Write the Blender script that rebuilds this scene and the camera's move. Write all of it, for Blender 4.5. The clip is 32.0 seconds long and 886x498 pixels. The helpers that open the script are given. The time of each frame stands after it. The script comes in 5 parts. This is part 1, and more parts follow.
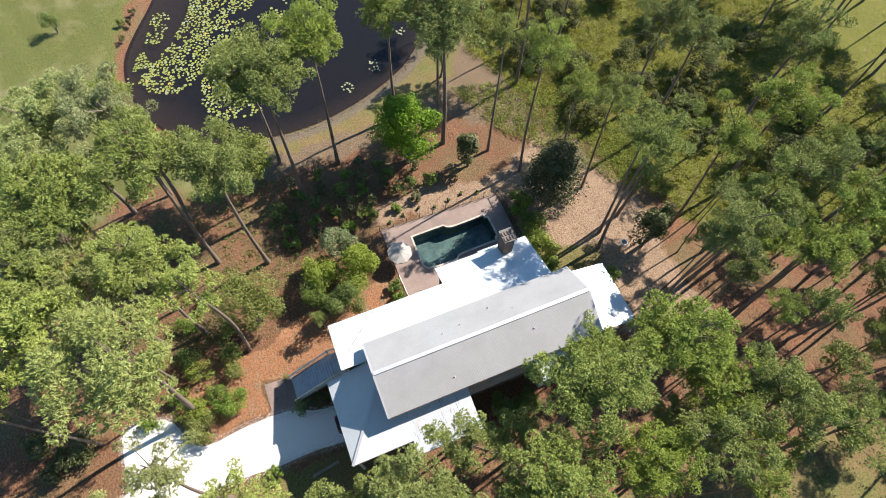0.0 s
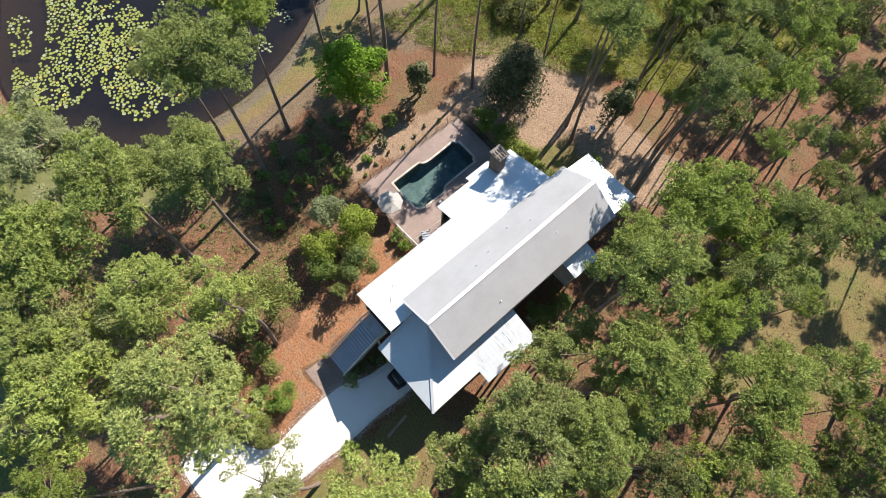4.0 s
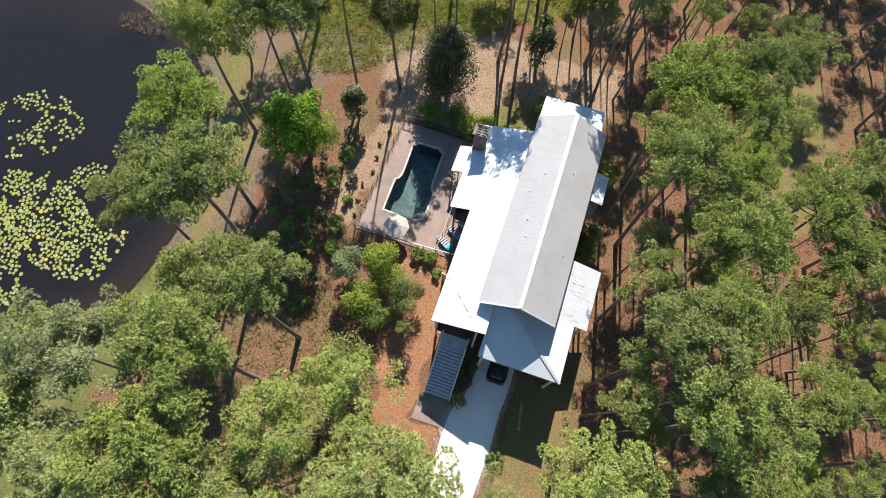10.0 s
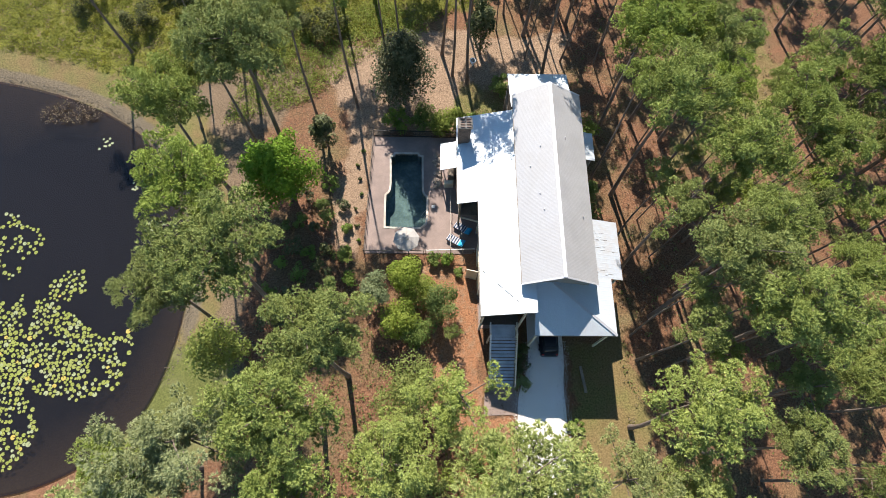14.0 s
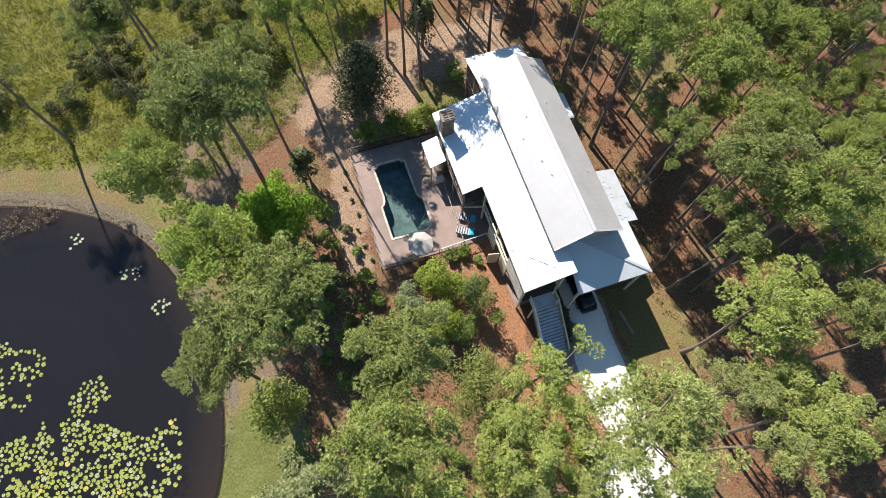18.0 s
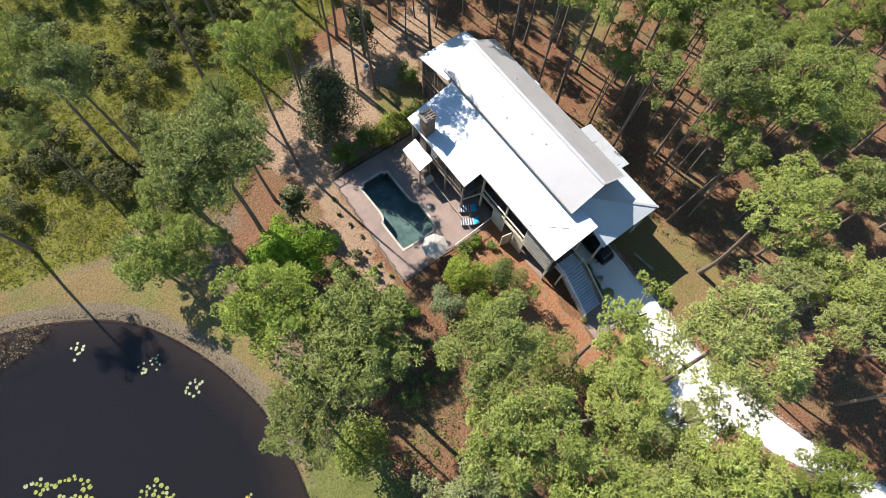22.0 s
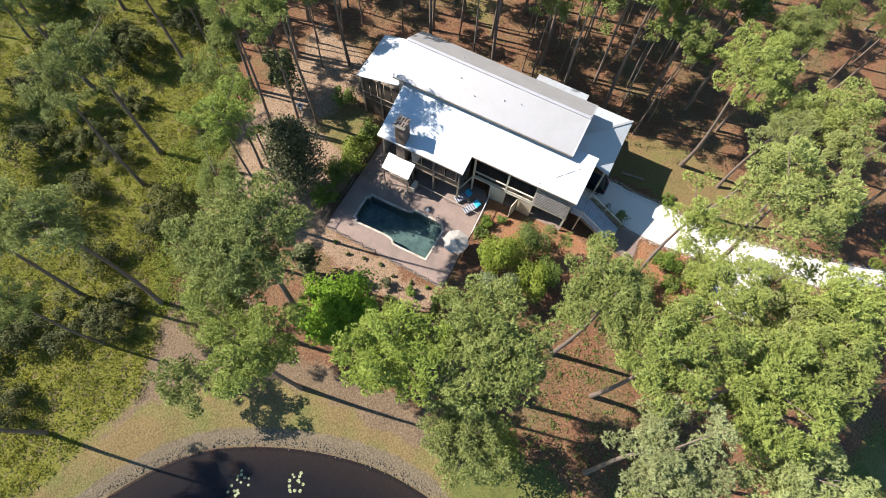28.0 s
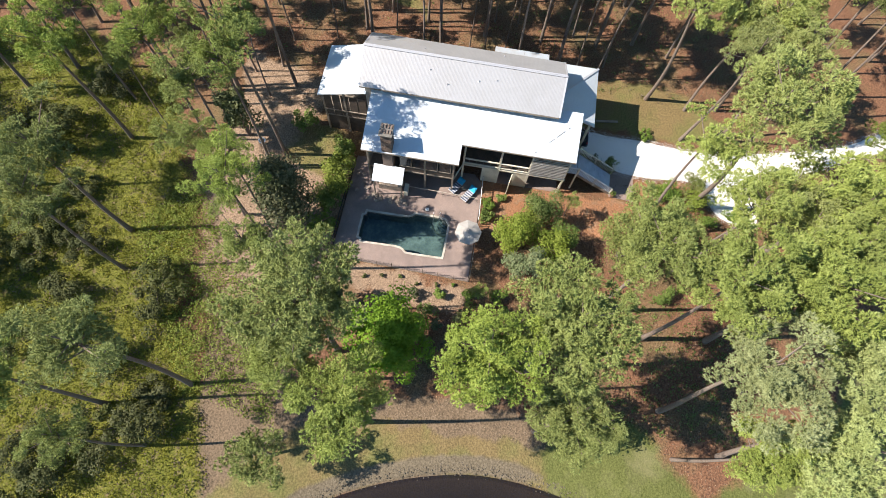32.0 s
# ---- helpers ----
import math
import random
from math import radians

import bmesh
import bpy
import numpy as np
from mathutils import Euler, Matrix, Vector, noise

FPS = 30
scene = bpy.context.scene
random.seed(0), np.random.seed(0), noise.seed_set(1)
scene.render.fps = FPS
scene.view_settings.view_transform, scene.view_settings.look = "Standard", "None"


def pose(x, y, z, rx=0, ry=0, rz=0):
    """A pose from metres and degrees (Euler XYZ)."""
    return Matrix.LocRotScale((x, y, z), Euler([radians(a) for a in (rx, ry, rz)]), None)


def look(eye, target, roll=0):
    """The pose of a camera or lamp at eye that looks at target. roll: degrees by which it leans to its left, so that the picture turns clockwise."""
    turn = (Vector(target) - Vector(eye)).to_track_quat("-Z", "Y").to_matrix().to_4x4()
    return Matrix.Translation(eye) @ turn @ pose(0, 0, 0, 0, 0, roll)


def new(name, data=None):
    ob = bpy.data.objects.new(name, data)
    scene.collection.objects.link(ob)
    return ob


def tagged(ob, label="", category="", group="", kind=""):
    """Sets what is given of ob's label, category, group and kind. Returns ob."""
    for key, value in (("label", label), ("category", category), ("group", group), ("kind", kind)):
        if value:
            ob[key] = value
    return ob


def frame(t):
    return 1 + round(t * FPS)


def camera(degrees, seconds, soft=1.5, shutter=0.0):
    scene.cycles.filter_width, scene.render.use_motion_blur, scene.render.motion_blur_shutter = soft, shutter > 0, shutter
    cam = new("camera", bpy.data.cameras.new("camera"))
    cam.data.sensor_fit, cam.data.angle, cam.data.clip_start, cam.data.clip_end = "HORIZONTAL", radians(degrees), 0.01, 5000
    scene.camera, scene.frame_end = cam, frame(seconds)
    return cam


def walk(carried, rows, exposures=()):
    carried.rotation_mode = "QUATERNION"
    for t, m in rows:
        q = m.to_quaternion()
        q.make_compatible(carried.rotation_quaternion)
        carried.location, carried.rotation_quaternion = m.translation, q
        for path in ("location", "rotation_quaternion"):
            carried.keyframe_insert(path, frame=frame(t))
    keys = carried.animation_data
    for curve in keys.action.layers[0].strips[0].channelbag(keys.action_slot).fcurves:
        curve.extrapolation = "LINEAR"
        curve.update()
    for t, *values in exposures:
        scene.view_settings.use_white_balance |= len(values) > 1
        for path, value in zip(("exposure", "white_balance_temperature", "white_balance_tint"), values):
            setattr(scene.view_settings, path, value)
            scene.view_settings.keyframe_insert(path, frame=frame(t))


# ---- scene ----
cam = camera(76.8, 32.0, soft=0.8)
PATH = [
    (0, (12.059, 0.259, 51.702), (11.21, 0.626, 49.929), 1.3),
    (1, (10.416, -1.688, 51.734), (9.629, -1.239, 49.952), 2.4),
    (2, (9.179, -3.319, 51.773), (8.442, -2.801, 49.987), 3.1),
    (2.5, (8.722, -4.14, 51.796), (8.021, -3.602, 50.002), 3.2),
    (3, (8.247, -4.914, 51.816), (7.636, -4.398, 49.983), 3.6),
    (3.5, (7.65, -5.627, 51.764), (7.129, -5.146, 49.894), 3.7),
    (5.5, (5.217, -8.298, 51.492), (4.771, -7.735, 49.625), 3.1),
    (6, (4.417, -9.058, 51.5), (3.996, -8.471, 49.635), 2.5),
    (7, (2.428, -10.296, 51.407), (2.07, -9.669, 49.542), 3.6),
    (9, (-1.091, -11.884, 51.435), (-1.338, -11.214, 49.567), 3.5),
    (13, (-8.626, -13.679, 51.676), (-8.642, -12.963, 49.808), 3.6),
    (18, (-17.975, -12.61, 51.622), (-17.715, -11.94, 49.755), 3.2),
    (19, (-19.771, -12.083, 51.693), (-19.458, -11.432, 49.828), 3.2),
    (21, (-23.316, -10.053, 51.859), (-22.898, -9.471, 49.992), 4.0),
    (23, (-26.832, -7.798, 51.639), (-26.306, -7.288, 49.779), 5.4),
    (24, (-28.341, -6.462, 51.509), (-27.771, -5.994, 49.65), 5.8),
    (28, (-32.896, -0.62, 51.116), (-32.191, -0.329, 49.267), 5.2),
    (30, (-33.81, 3.265, 50.946), (-33.081, 3.435, 49.092), 5.4),
    (32, (-33.904, 7.238, 50.615), (-33.18, 7.284, 48.752), 6.1),
]
walk(cam, [(t, look(eye, goal, roll)) for t, eye, goal, roll in PATH])

# ---- light ----
SUN_WAY = Vector((-1.2, 5.9, 5.75)).normalized()
world = bpy.data.worlds.new("sky")
scene.world = world
world.use_nodes = True
_nt = world.node_tree
_sky = _nt.nodes.new("ShaderNodeTexSky")
_sky.sky_type, _sky.sun_disc = "NISHITA", False
_sky.ozone_density, _sky.dust_density, _sky.air_density = 3.0, 0.2, 1.0
_sky.sun_elevation, _sky.sun_rotation = math.asin(SUN_WAY.z), math.atan2(SUN_WAY.x, SUN_WAY.y)
_tint = _nt.nodes.new("ShaderNodeMix")
_tint.data_type, _tint.blend_type = "RGBA", "MULTIPLY"
_tint.inputs[0].default_value, _tint.inputs[7].default_value = 1.0, (0.83, 1.03, 1.09, 1)
_nt.links.new(_sky.outputs[0], _tint.inputs[6])
_nt.links.new(_tint.outputs[2], _nt.nodes["Background"].inputs[0])
_nt.nodes["Background"].inputs[1].default_value = 0.088
_sun = bpy.data.lights.new("sun", "SUN")
_sun.energy, _sun.angle, _sun.color = 5.3, radians(0.53), (1.0, 0.915, 0.835)
sun = new("sun", _sun)
sun.matrix_world = look(SUN_WAY * 120, (0, 0, 0))
scene.view_settings.exposure = 1.02

rng = np.random.default_rng(7)

# ---- materials ----


def nodes_of(name):
    m = bpy.data.materials.new(name)
    m.use_nodes = True
    nt = m.node_tree
    return m, nt, nt.nodes["Principled BSDF"]


def noise_node(nt, size, detail=4.0, rough=0.6, vector=None):
    n = nt.nodes.new("ShaderNodeTexNoise")
    n.inputs["Scale"].default_value = 1.0 / size
    n.inputs["Detail"].default_value = detail
    n.inputs["Roughness"].default_value = rough
    if vector is not None:
        nt.links.new(vector, n.inputs["Vector"])
    return n


def mix_node(nt, fac, a, b, blend="MIX"):
    m = nt.nodes.new("ShaderNodeMix")
    m.data_type, m.blend_type = "RGBA", blend
    for sock, v in ((m.inputs[0], fac), (m.inputs[6], a), (m.inputs[7], b)):
        if isinstance(v, (int, float)):
            sock.default_value = v
        elif isinstance(v, tuple):
            sock.default_value = (*v[:3], 1)
        else:
            nt.links.new(v, sock)
    return m.outputs[2]


def steep(nt, value, lo, hi):
    r = nt.nodes.new("ShaderNodeMapRange")
    r.inputs[1].default_value, r.inputs[2].default_value = lo, hi
    nt.links.new(value, r.inputs[0])
    return r.outputs[0]


def place_of(nt):
    return nt.nodes.new("ShaderNodeNewGeometry").outputs["Position"]


def stuff(name, a, b, c=None, grain=0.05, patch=1.5, rough=0.7, metal=0.0, bump=0.3, relief=0.01, per_object=0.0, spec=0.4):
    """A surface of colours a and b in a fine grain, c in larger patches."""
    m, nt, p = nodes_of(name)
    pos = place_of(nt)
    fine = noise_node(nt, grain, 5, 0.65, pos)
    wide = noise_node(nt, patch, 4, 0.6, pos)
    col = mix_node(nt, steep(nt, fine.outputs[0], 0.35, 0.65), a, b)
    if c:
        col = mix_node(nt, steep(nt, wide.outputs[0], 0.42, 0.68), col, c)
    if per_object:
        info = nt.nodes.new("ShaderNodeObjectInfo")
        hsv = nt.nodes.new("ShaderNodeHueSaturation")
        nt.links.new(col, hsv.inputs["Color"])
        nt.links.new(steep(nt, info.outputs["Random"], 0, 1), hsv.inputs["Value"])
        r = nt.nodes[-1]
        r.inputs[3].default_value, r.inputs[4].default_value = 1 - per_object, 1 + per_object
        col = hsv.outputs[0]
    nt.links.new(col, p.inputs["Base Color"])
    p.inputs["Metallic"].default_value = metal
    p.inputs["Specular IOR Level"].default_value = spec
    rr = steep(nt, wide.outputs[0], 0.3, 0.7)
    nt.nodes[-1].inputs[3].default_value, nt.nodes[-1].inputs[4].default_value = rough - 0.06, rough + 0.06
    nt.links.new(rr, p.inputs["Roughness"])
    bp = nt.nodes.new("ShaderNodeBump")
    bp.inputs["Strength"].default_value, bp.inputs["Distance"].default_value = bump, relief
    nt.links.new(fine.outputs[0], bp.inputs["Height"])
    nt.links.new(bp.outputs[0], p.inputs["Normal"])
    return m


def foliage(name, dark, light, tip, glow=0.35, patch=0.9, rough=0.6, spec=0.12):
    """Leaves: grain by leaf, patches by clump, a tint by tree, and light that comes through."""
    m, nt, p = nodes_of(name)
    geo = nt.nodes.new("ShaderNodeNewGeometry")
    info = nt.nodes.new("ShaderNodeObjectInfo")
    wide = noise_node(nt, patch, 3, 0.6, geo.outputs["Position"])
    col = mix_node(nt, steep(nt, geo.outputs["Random Per Island"], -0.5, 1.5), dark, light)
    col = mix_node(nt, steep(nt, wide.outputs[0], 0.45, 0.7), col, tip)
    hsv = nt.nodes.new("ShaderNodeHueSaturation")
    nt.links.new(col, hsv.inputs["Color"])
    for sock, lo, hi in (("Hue", 0.492, 0.503), ("Value", 0.88, 1.14), ("Saturation", 0.9, 1.08)):
        r = steep(nt, info.outputs["Random"], 0, 1)
        nt.nodes[-1].inputs[3].default_value, nt.nodes[-1].inputs[4].default_value = lo, hi
        nt.links.new(r, hsv.inputs[sock])
    nt.links.new(hsv.outputs[0], p.inputs["Base Color"])
    p.inputs["Roughness"].default_value = rough
    p.inputs["Specular IOR Level"].default_value = spec
    tr = nt.nodes.new("ShaderNodeBsdfTranslucent")
    nt.links.new(hsv.outputs[0], tr.inputs["Color"])
    mx = nt.nodes.new("ShaderNodeMixShader")
    mx.inputs[0].default_value = glow
    nt.links.new(p.outputs[0], mx.inputs[1])
    nt.links.new(tr.outputs[0], mx.inputs[2])
    nt.links.new(mx.outputs[0], nt.nodes["Material Output"].inputs["Surface"])
    return m


def water(name, tint, ripple, size, gloss=0.03, murk=None, thick=0.0):
    m, nt, p = nodes_of(name)
    nt.nodes.remove(p)
    cl = nt.nodes.new("ShaderNodeBsdfTransparent")
    cl.inputs[0].default_value = (*tint, 1)
    body = cl.outputs[0]
    if murk:
        df, mk = nt.nodes.new("ShaderNodeBsdfDiffuse"), nt.nodes.new("ShaderNodeMixShader")
        df.inputs["Color"].default_value, mk.inputs[0].default_value = (*murk, 1), thick
        nt.links.new(body, mk.inputs[1])
        nt.links.new(df.outputs[0], mk.inputs[2])
        body = mk.outputs[0]
    gl = nt.nodes.new("ShaderNodeBsdfGlossy")
    gl.inputs["Roughness"].default_value = gloss
    fr = nt.nodes.new("ShaderNodeFresnel")
    fr.inputs[0].default_value = 1.33
    bp = nt.nodes.new("ShaderNodeBump")
    bp.inputs["Strength"].default_value, bp.inputs["Distance"].default_value = ripple, 0.02
    nt.links.new(noise_node(nt, size, 2, 0.5, place_of(nt)).outputs[0], bp.inputs["Height"])
    nt.links.new(bp.outputs[0], gl.inputs["Normal"])
    nt.links.new(bp.outputs[0], fr.inputs["Normal"])
    mx = nt.nodes.new("ShaderNodeMixShader")
    nt.links.new(fr.outputs[0], mx.inputs[0])
    nt.links.new(body, mx.inputs[1])
    nt.links.new(gl.outputs[0], mx.inputs[2])
    nt.links.new(mx.outputs[0], nt.nodes["Material Output"].inputs["Surface"])
    return m


def ground_material():
    m, nt, p = nodes_of("forest_floor")
    pos = place_of(nt)
    fine = noise_node(nt, 0.16, 6, 0.7, pos)
    mid = noise_node(nt, 0.9, 5, 0.65, pos)
    wide = noise_node(nt, 5.0, 4, 0.6, pos)

    def cover(name, spread):
        a = nt.nodes.new("ShaderNodeAttribute")
        a.attribute_name = name
        s = nt.nodes.new("ShaderNodeMath")
        s.operation = "MULTIPLY_ADD"
        s.inputs[1].default_value = spread
        nt.links.new(mid.outputs[0], s.inputs[0])
        nt.links.new(a.outputs["Fac"], s.inputs[2])
        return steep(nt, s.outputs[0], 0.42 + spread * 0.5, 0.62 + spread * 0.5)

    f = steep(nt, fine.outputs[0], 0.33, 0.67)
    straw = mix_node(nt, f, (0.058, 0.027, 0.015), (0.27, 0.14, 0.078))
    sand = mix_node(nt, f, (0.118, 0.075, 0.047), (0.40, 0.283, 0.188))
    straw = mix_node(nt, steep(nt, wide.outputs[0], 0.45, 0.7), straw, mix_node(nt, f, (0.06, 0.05, 0.02), (0.22, 0.165, 0.085)))
    mulch = mix_node(nt, f, (0.15, 0.068, 0.034), (0.43, 0.215, 0.112))
    mulch = mix_node(nt, steep(nt, mid.outputs[0], 0.5, 0.7), mulch, mix_node(nt, f, (0.10, 0.07, 0.04), (0.36, 0.26, 0.17)))
    grass = mix_node(nt, f, (0.065, 0.068, 0.018), (0.20, 0.19, 0.068))
    grass = mix_node(nt, steep(nt, wide.outputs[0], 0.36, 0.56), grass, mix_node(nt, f, (0.10, 0.072, 0.03), (0.24, 0.175, 0.08)))
    lawn = mix_node(nt, f, (0.055, 0.064, 0.016), (0.155, 0.163, 0.05))
    lawn = mix_node(nt, steep(nt, wide.outputs[0], 0.5, 0.75), lawn, (0.20, 0.18, 0.09))
    bank = mix_node(nt, f, (0.075, 0.054, 0.033), (0.235, 0.168, 0.107))
    marsh = mix_node(nt, f, (0.052, 0.056, 0.011), (0.19, 0.19, 0.034))
    marsh = mix_node(nt, steep(nt, mid.outputs[0], 0.55, 0.72), marsh, (0.19, 0.14, 0.08))
    shore = mix_node(nt, f, (0.08, 0.064, 0.041), (0.205, 0.165, 0.11))
    muck = mix_node(nt, f, (0.022, 0.024, 0.034), (0.036, 0.038, 0.05))
    shallow = mix_node(nt, f, (0.21, 0.165, 0.11), (0.31, 0.245, 0.165))
    col = straw
    for name, c, spread in (("sand", sand, 0.7), ("bank", bank, 0.7), ("grass", grass, 0.6), ("lawn", lawn, 0.5), ("marsh", marsh, 0.7), ("mulch", mulch, 0.3), ("shore", shore, 0.4), ("shallow", shallow, 0.25), ("muck", muck, 0.25)):
        k = cover(name, spread)
        if name == "muck":
            k.node.inputs[1].default_value, k.node.inputs[2].default_value = 0.15, 0.95
        col = mix_node(nt, k, col, c)
    nt.links.new(col, p.inputs["Base Color"])
    p.inputs["Roughness"].default_value = 0.9
    p.inputs["Specular IOR Level"].default_value = 0.15
    bp = nt.nodes.new("ShaderNodeBump")
    bp.inputs["Strength"].default_value, bp.inputs["Distance"].default_value = 0.8, 0.09
    nt.links.new(fine.outputs[0], bp.inputs["Height"])
    nt.links.new(bp.outputs[0], p.inputs["Normal"])
    return m


M_GROUND = ground_material()
M_ROOF = stuff("galvanised_roof", (0.50, 0.545, 0.57), (0.56, 0.605, 0.63), (0.485, 0.52, 0.545), 0.12, 2.5, 0.45, 0.15, 0.15, 0.004)
M_ROOF_MAIN = stuff("aged_main_roof", (0.39, 0.385, 0.38), (0.44, 0.435, 0.43), (0.365, 0.36, 0.355), 0.10, 2.5, 0.42, 0.25, 0.06, 0.003)
M_ROOF_OLD = stuff("weathered_roof", (0.50, 0.54, 0.575), (0.56, 0.60, 0.635), (0.49, 0.49, 0.49), 0.10, 0.8, 0.5, 0.3, 0.15, 0.004)
M_RIDGE = stuff("ridge_cap_metal", (0.52, 0.52, 0.53), (0.58, 0.58, 0.59), None, 0.1, 2, 0.42, 0.4, 0.1, 0.002)
M_SIDING = stuff("grey_siding", (0.30, 0.29, 0.26), (0.36, 0.34, 0.31), (0.25, 0.24, 0.22), 0.08, 1.2, 0.7)
M_CREAM = stuff("cream_paint", (0.58, 0.54, 0.42), (0.66, 0.62, 0.50), (0.50, 0.46, 0.36), 0.07, 0.9, 0.6)
M_WHITE = stuff("white_paint", (0.72, 0.71, 0.67), (0.80, 0.79, 0.76), (0.64, 0.62, 0.58), 0.06, 0.8, 0.5)
M_TIMBER = stuff("weathered_timber", (0.20, 0.16, 0.12), (0.32, 0.27, 0.21), (0.16, 0.13, 0.10), 0.05, 0.8, 0.75)
M_DECK_BOARD = stuff("blue_grey_tread", (0.44, 0.49, 0.55), (0.56, 0.61, 0.66), (0.38, 0.43, 0.48), 0.06, 0.7, 0.6)
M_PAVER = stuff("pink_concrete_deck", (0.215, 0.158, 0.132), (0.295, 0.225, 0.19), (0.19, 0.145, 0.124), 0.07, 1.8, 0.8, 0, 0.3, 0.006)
M_COPING = stuff("pale_coping", (0.42, 0.38, 0.31), (0.52, 0.48, 0.41), (0.33, 0.29, 0.23), 0.08, 0.7, 0.65)
M_PLASTER = stuff("dark_pool_plaster", (0.085, 0.125, 0.115), (0.15, 0.205, 0.185), (0.06, 0.092, 0.088), 0.3, 1.4, 0.7)
M_SHELL = stuff("white_shell_gravel", (0.66, 0.63, 0.58), (0.82, 0.80, 0.76), (0.72, 0.69, 0.63), 0.05, 1.6, 0.9, 0, 0.5, 0.012)
M_BRICK = stuff("brown_brick", (0.15, 0.105, 0.08), (0.24, 0.17, 0.13), (0.11, 0.085, 0.07), 0.07, 0.5, 0.85)
M_CLAY = stuff("clay_pot", (0.22, 0.11, 0.07), (0.32, 0.17, 0.11), (0.18, 0.10, 0.07), 0.05, 0.3, 0.8)
M_CAP = stuff("chimney_cap_concrete", (0.15, 0.135, 0.115), (0.21, 0.195, 0.17), (0.12, 0.11, 0.09), 0.06, 0.4, 0.85)
M_DARK = stuff("dark_iron", (0.025, 0.023, 0.021), (0.045, 0.04, 0.036), None, 0.05, 0.5, 0.55, 0.3)
M_BARK = stuff("pine_bark", (0.085, 0.06, 0.044), (0.26, 0.20, 0.155), (0.17, 0.135, 0.11), 0.09, 0.7, 0.9, 0, 0.7, 0.03)
M_CANVAS = stuff("cream_canvas", (0.33, 0.31, 0.28), (0.38, 0.36, 0.33), (0.30, 0.28, 0.25), 0.05, 0.6, 0.85)
M_STRIPE = stuff("striped_cushion_pale", (0.36, 0.36, 0.38), (0.46, 0.46, 0.48), None, 0.04, 0.4, 0.9)
M_NAVY = stuff("navy_fabric", (0.03, 0.05, 0.09), (0.05, 0.075, 0.12), None, 0.04, 0.4, 0.9)
M_BLUE = stuff("turquoise_fabric", (0.02, 0.27, 0.45), (0.035, 0.36, 0.56), None, 0.04, 0.4, 0.9)
M_STONE = stuff("field_stone", (0.22, 0.17, 0.13), (0.38, 0.31, 0.25), (0.17, 0.14, 0.11), 0.08, 0.5, 0.9)
M_SHORE_STONE = stuff("shore_stone", (0.09, 0.072, 0.05), (0.2, 0.162, 0.112), (0.07, 0.058, 0.044), 0.05, 0.4, 0.9)
M_CARPAINT = stuff("dark_blue_car_paint", (0.010, 0.013, 0.020), (0.015, 0.019, 0.028), None, 0.2, 1.0, 0.6, 0.0, 0.0, 0.001, 0, 0.15)
M_CARTRIM = stuff("grey_bumper", (0.10, 0.11, 0.13), (0.14, 0.15, 0.17), None, 0.1, 0.5, 0.5)
M_GLASS = stuff("dark_glazing", (0.012, 0.015, 0.018), (0.02, 0.024, 0.028), None, 0.5, 1.0, 0.2, 0.0, 0.0, 0.001, 0, 0.3)
M_RUBBER = stuff("black_rubber", (0.012, 0.012, 0.012), (0.022, 0.022, 0.022), None, 0.05, 0.5, 0.8)
M_CHROME = stuff("bright_metal", (0.55, 0.56, 0.58), (0.62, 0.63, 0.65), None, 0.1, 0.5, 0.3, 0.9, 0.0, 0.001)
M_RED = stuff("red_lens", (0.35, 0.02, 0.02), (0.42, 0.03, 0.025), None, 0.1, 0.5, 0.3)
M_DOORWOOD = stuff("dark_timber_wall", (0.075, 0.055, 0.042), (0.12, 0.09, 0.07), (0.055, 0.045, 0.036), 0.06, 0.8, 0.8)
M_PAD = stuff("lily_pad_green", (0.175, 0.195, 0.034), (0.27, 0.29, 0.06), (0.225, 0.245, 0.066), 0.35, 1.6, 0.35, 0, 0.1, 0.005)
# pad green paled in its base colour to stand for sky glint
M_PAD_GLINT = stuff("lily_pad_glint", (0.23, 0.255, 0.115), (0.31, 0.33, 0.19), None, 0.3, 1.6, 0.3, 0, 0.1, 0.005)
M_PAD_RED = stuff("lily_pad_rust", (0.36, 0.27, 0.05), (0.43, 0.34, 0.08), None, 0.3, 1.6, 0.4, 0, 0.1, 0.005)
M_NEEDLE = foliage("pine_needles", (0.145, 0.182, 0.041), (0.272, 0.325, 0.078), (0.325, 0.378, 0.105), 0.14)
M_NEEDLE_PALE = foliage("pale_pine_needles", (0.20, 0.23, 0.066), (0.325, 0.368, 0.112), (0.38, 0.423, 0.145), 0.2)
M_NEEDLE_GREY = foliage("grey_pine_needles", (0.20, 0.235, 0.083), (0.34, 0.385, 0.145), (0.40, 0.445, 0.19), 0.2)
M_NEEDLE_FAR = foliage("far_pine_needles", (0.083, 0.105, 0.026), (0.178, 0.213, 0.053), (0.215, 0.25, 0.073), 0.13)
M_LEAF_MARSH = foliage("marsh_grass", (0.112, 0.132, 0.013), (0.22, 0.24, 0.024), (0.285, 0.28, 0.028), 0.38, 2.2)
M_LEAF_LIME = foliage("lime_leaves", (0.075, 0.14, 0.02), (0.18, 0.27, 0.042), (0.215, 0.315, 0.055), 0.36)
M_LEAF_DARK = foliage("glossy_dark_leaves", (0.042, 0.052, 0.017), (0.11, 0.125, 0.048), (0.185, 0.19, 0.095), 0.2, 0.9, 0.5, 0.15)
M_LEAF_OLIVE = foliage("olive_leaves", (0.115, 0.15, 0.03), (0.225, 0.27, 0.057), (0.27, 0.31, 0.075), 0.4)
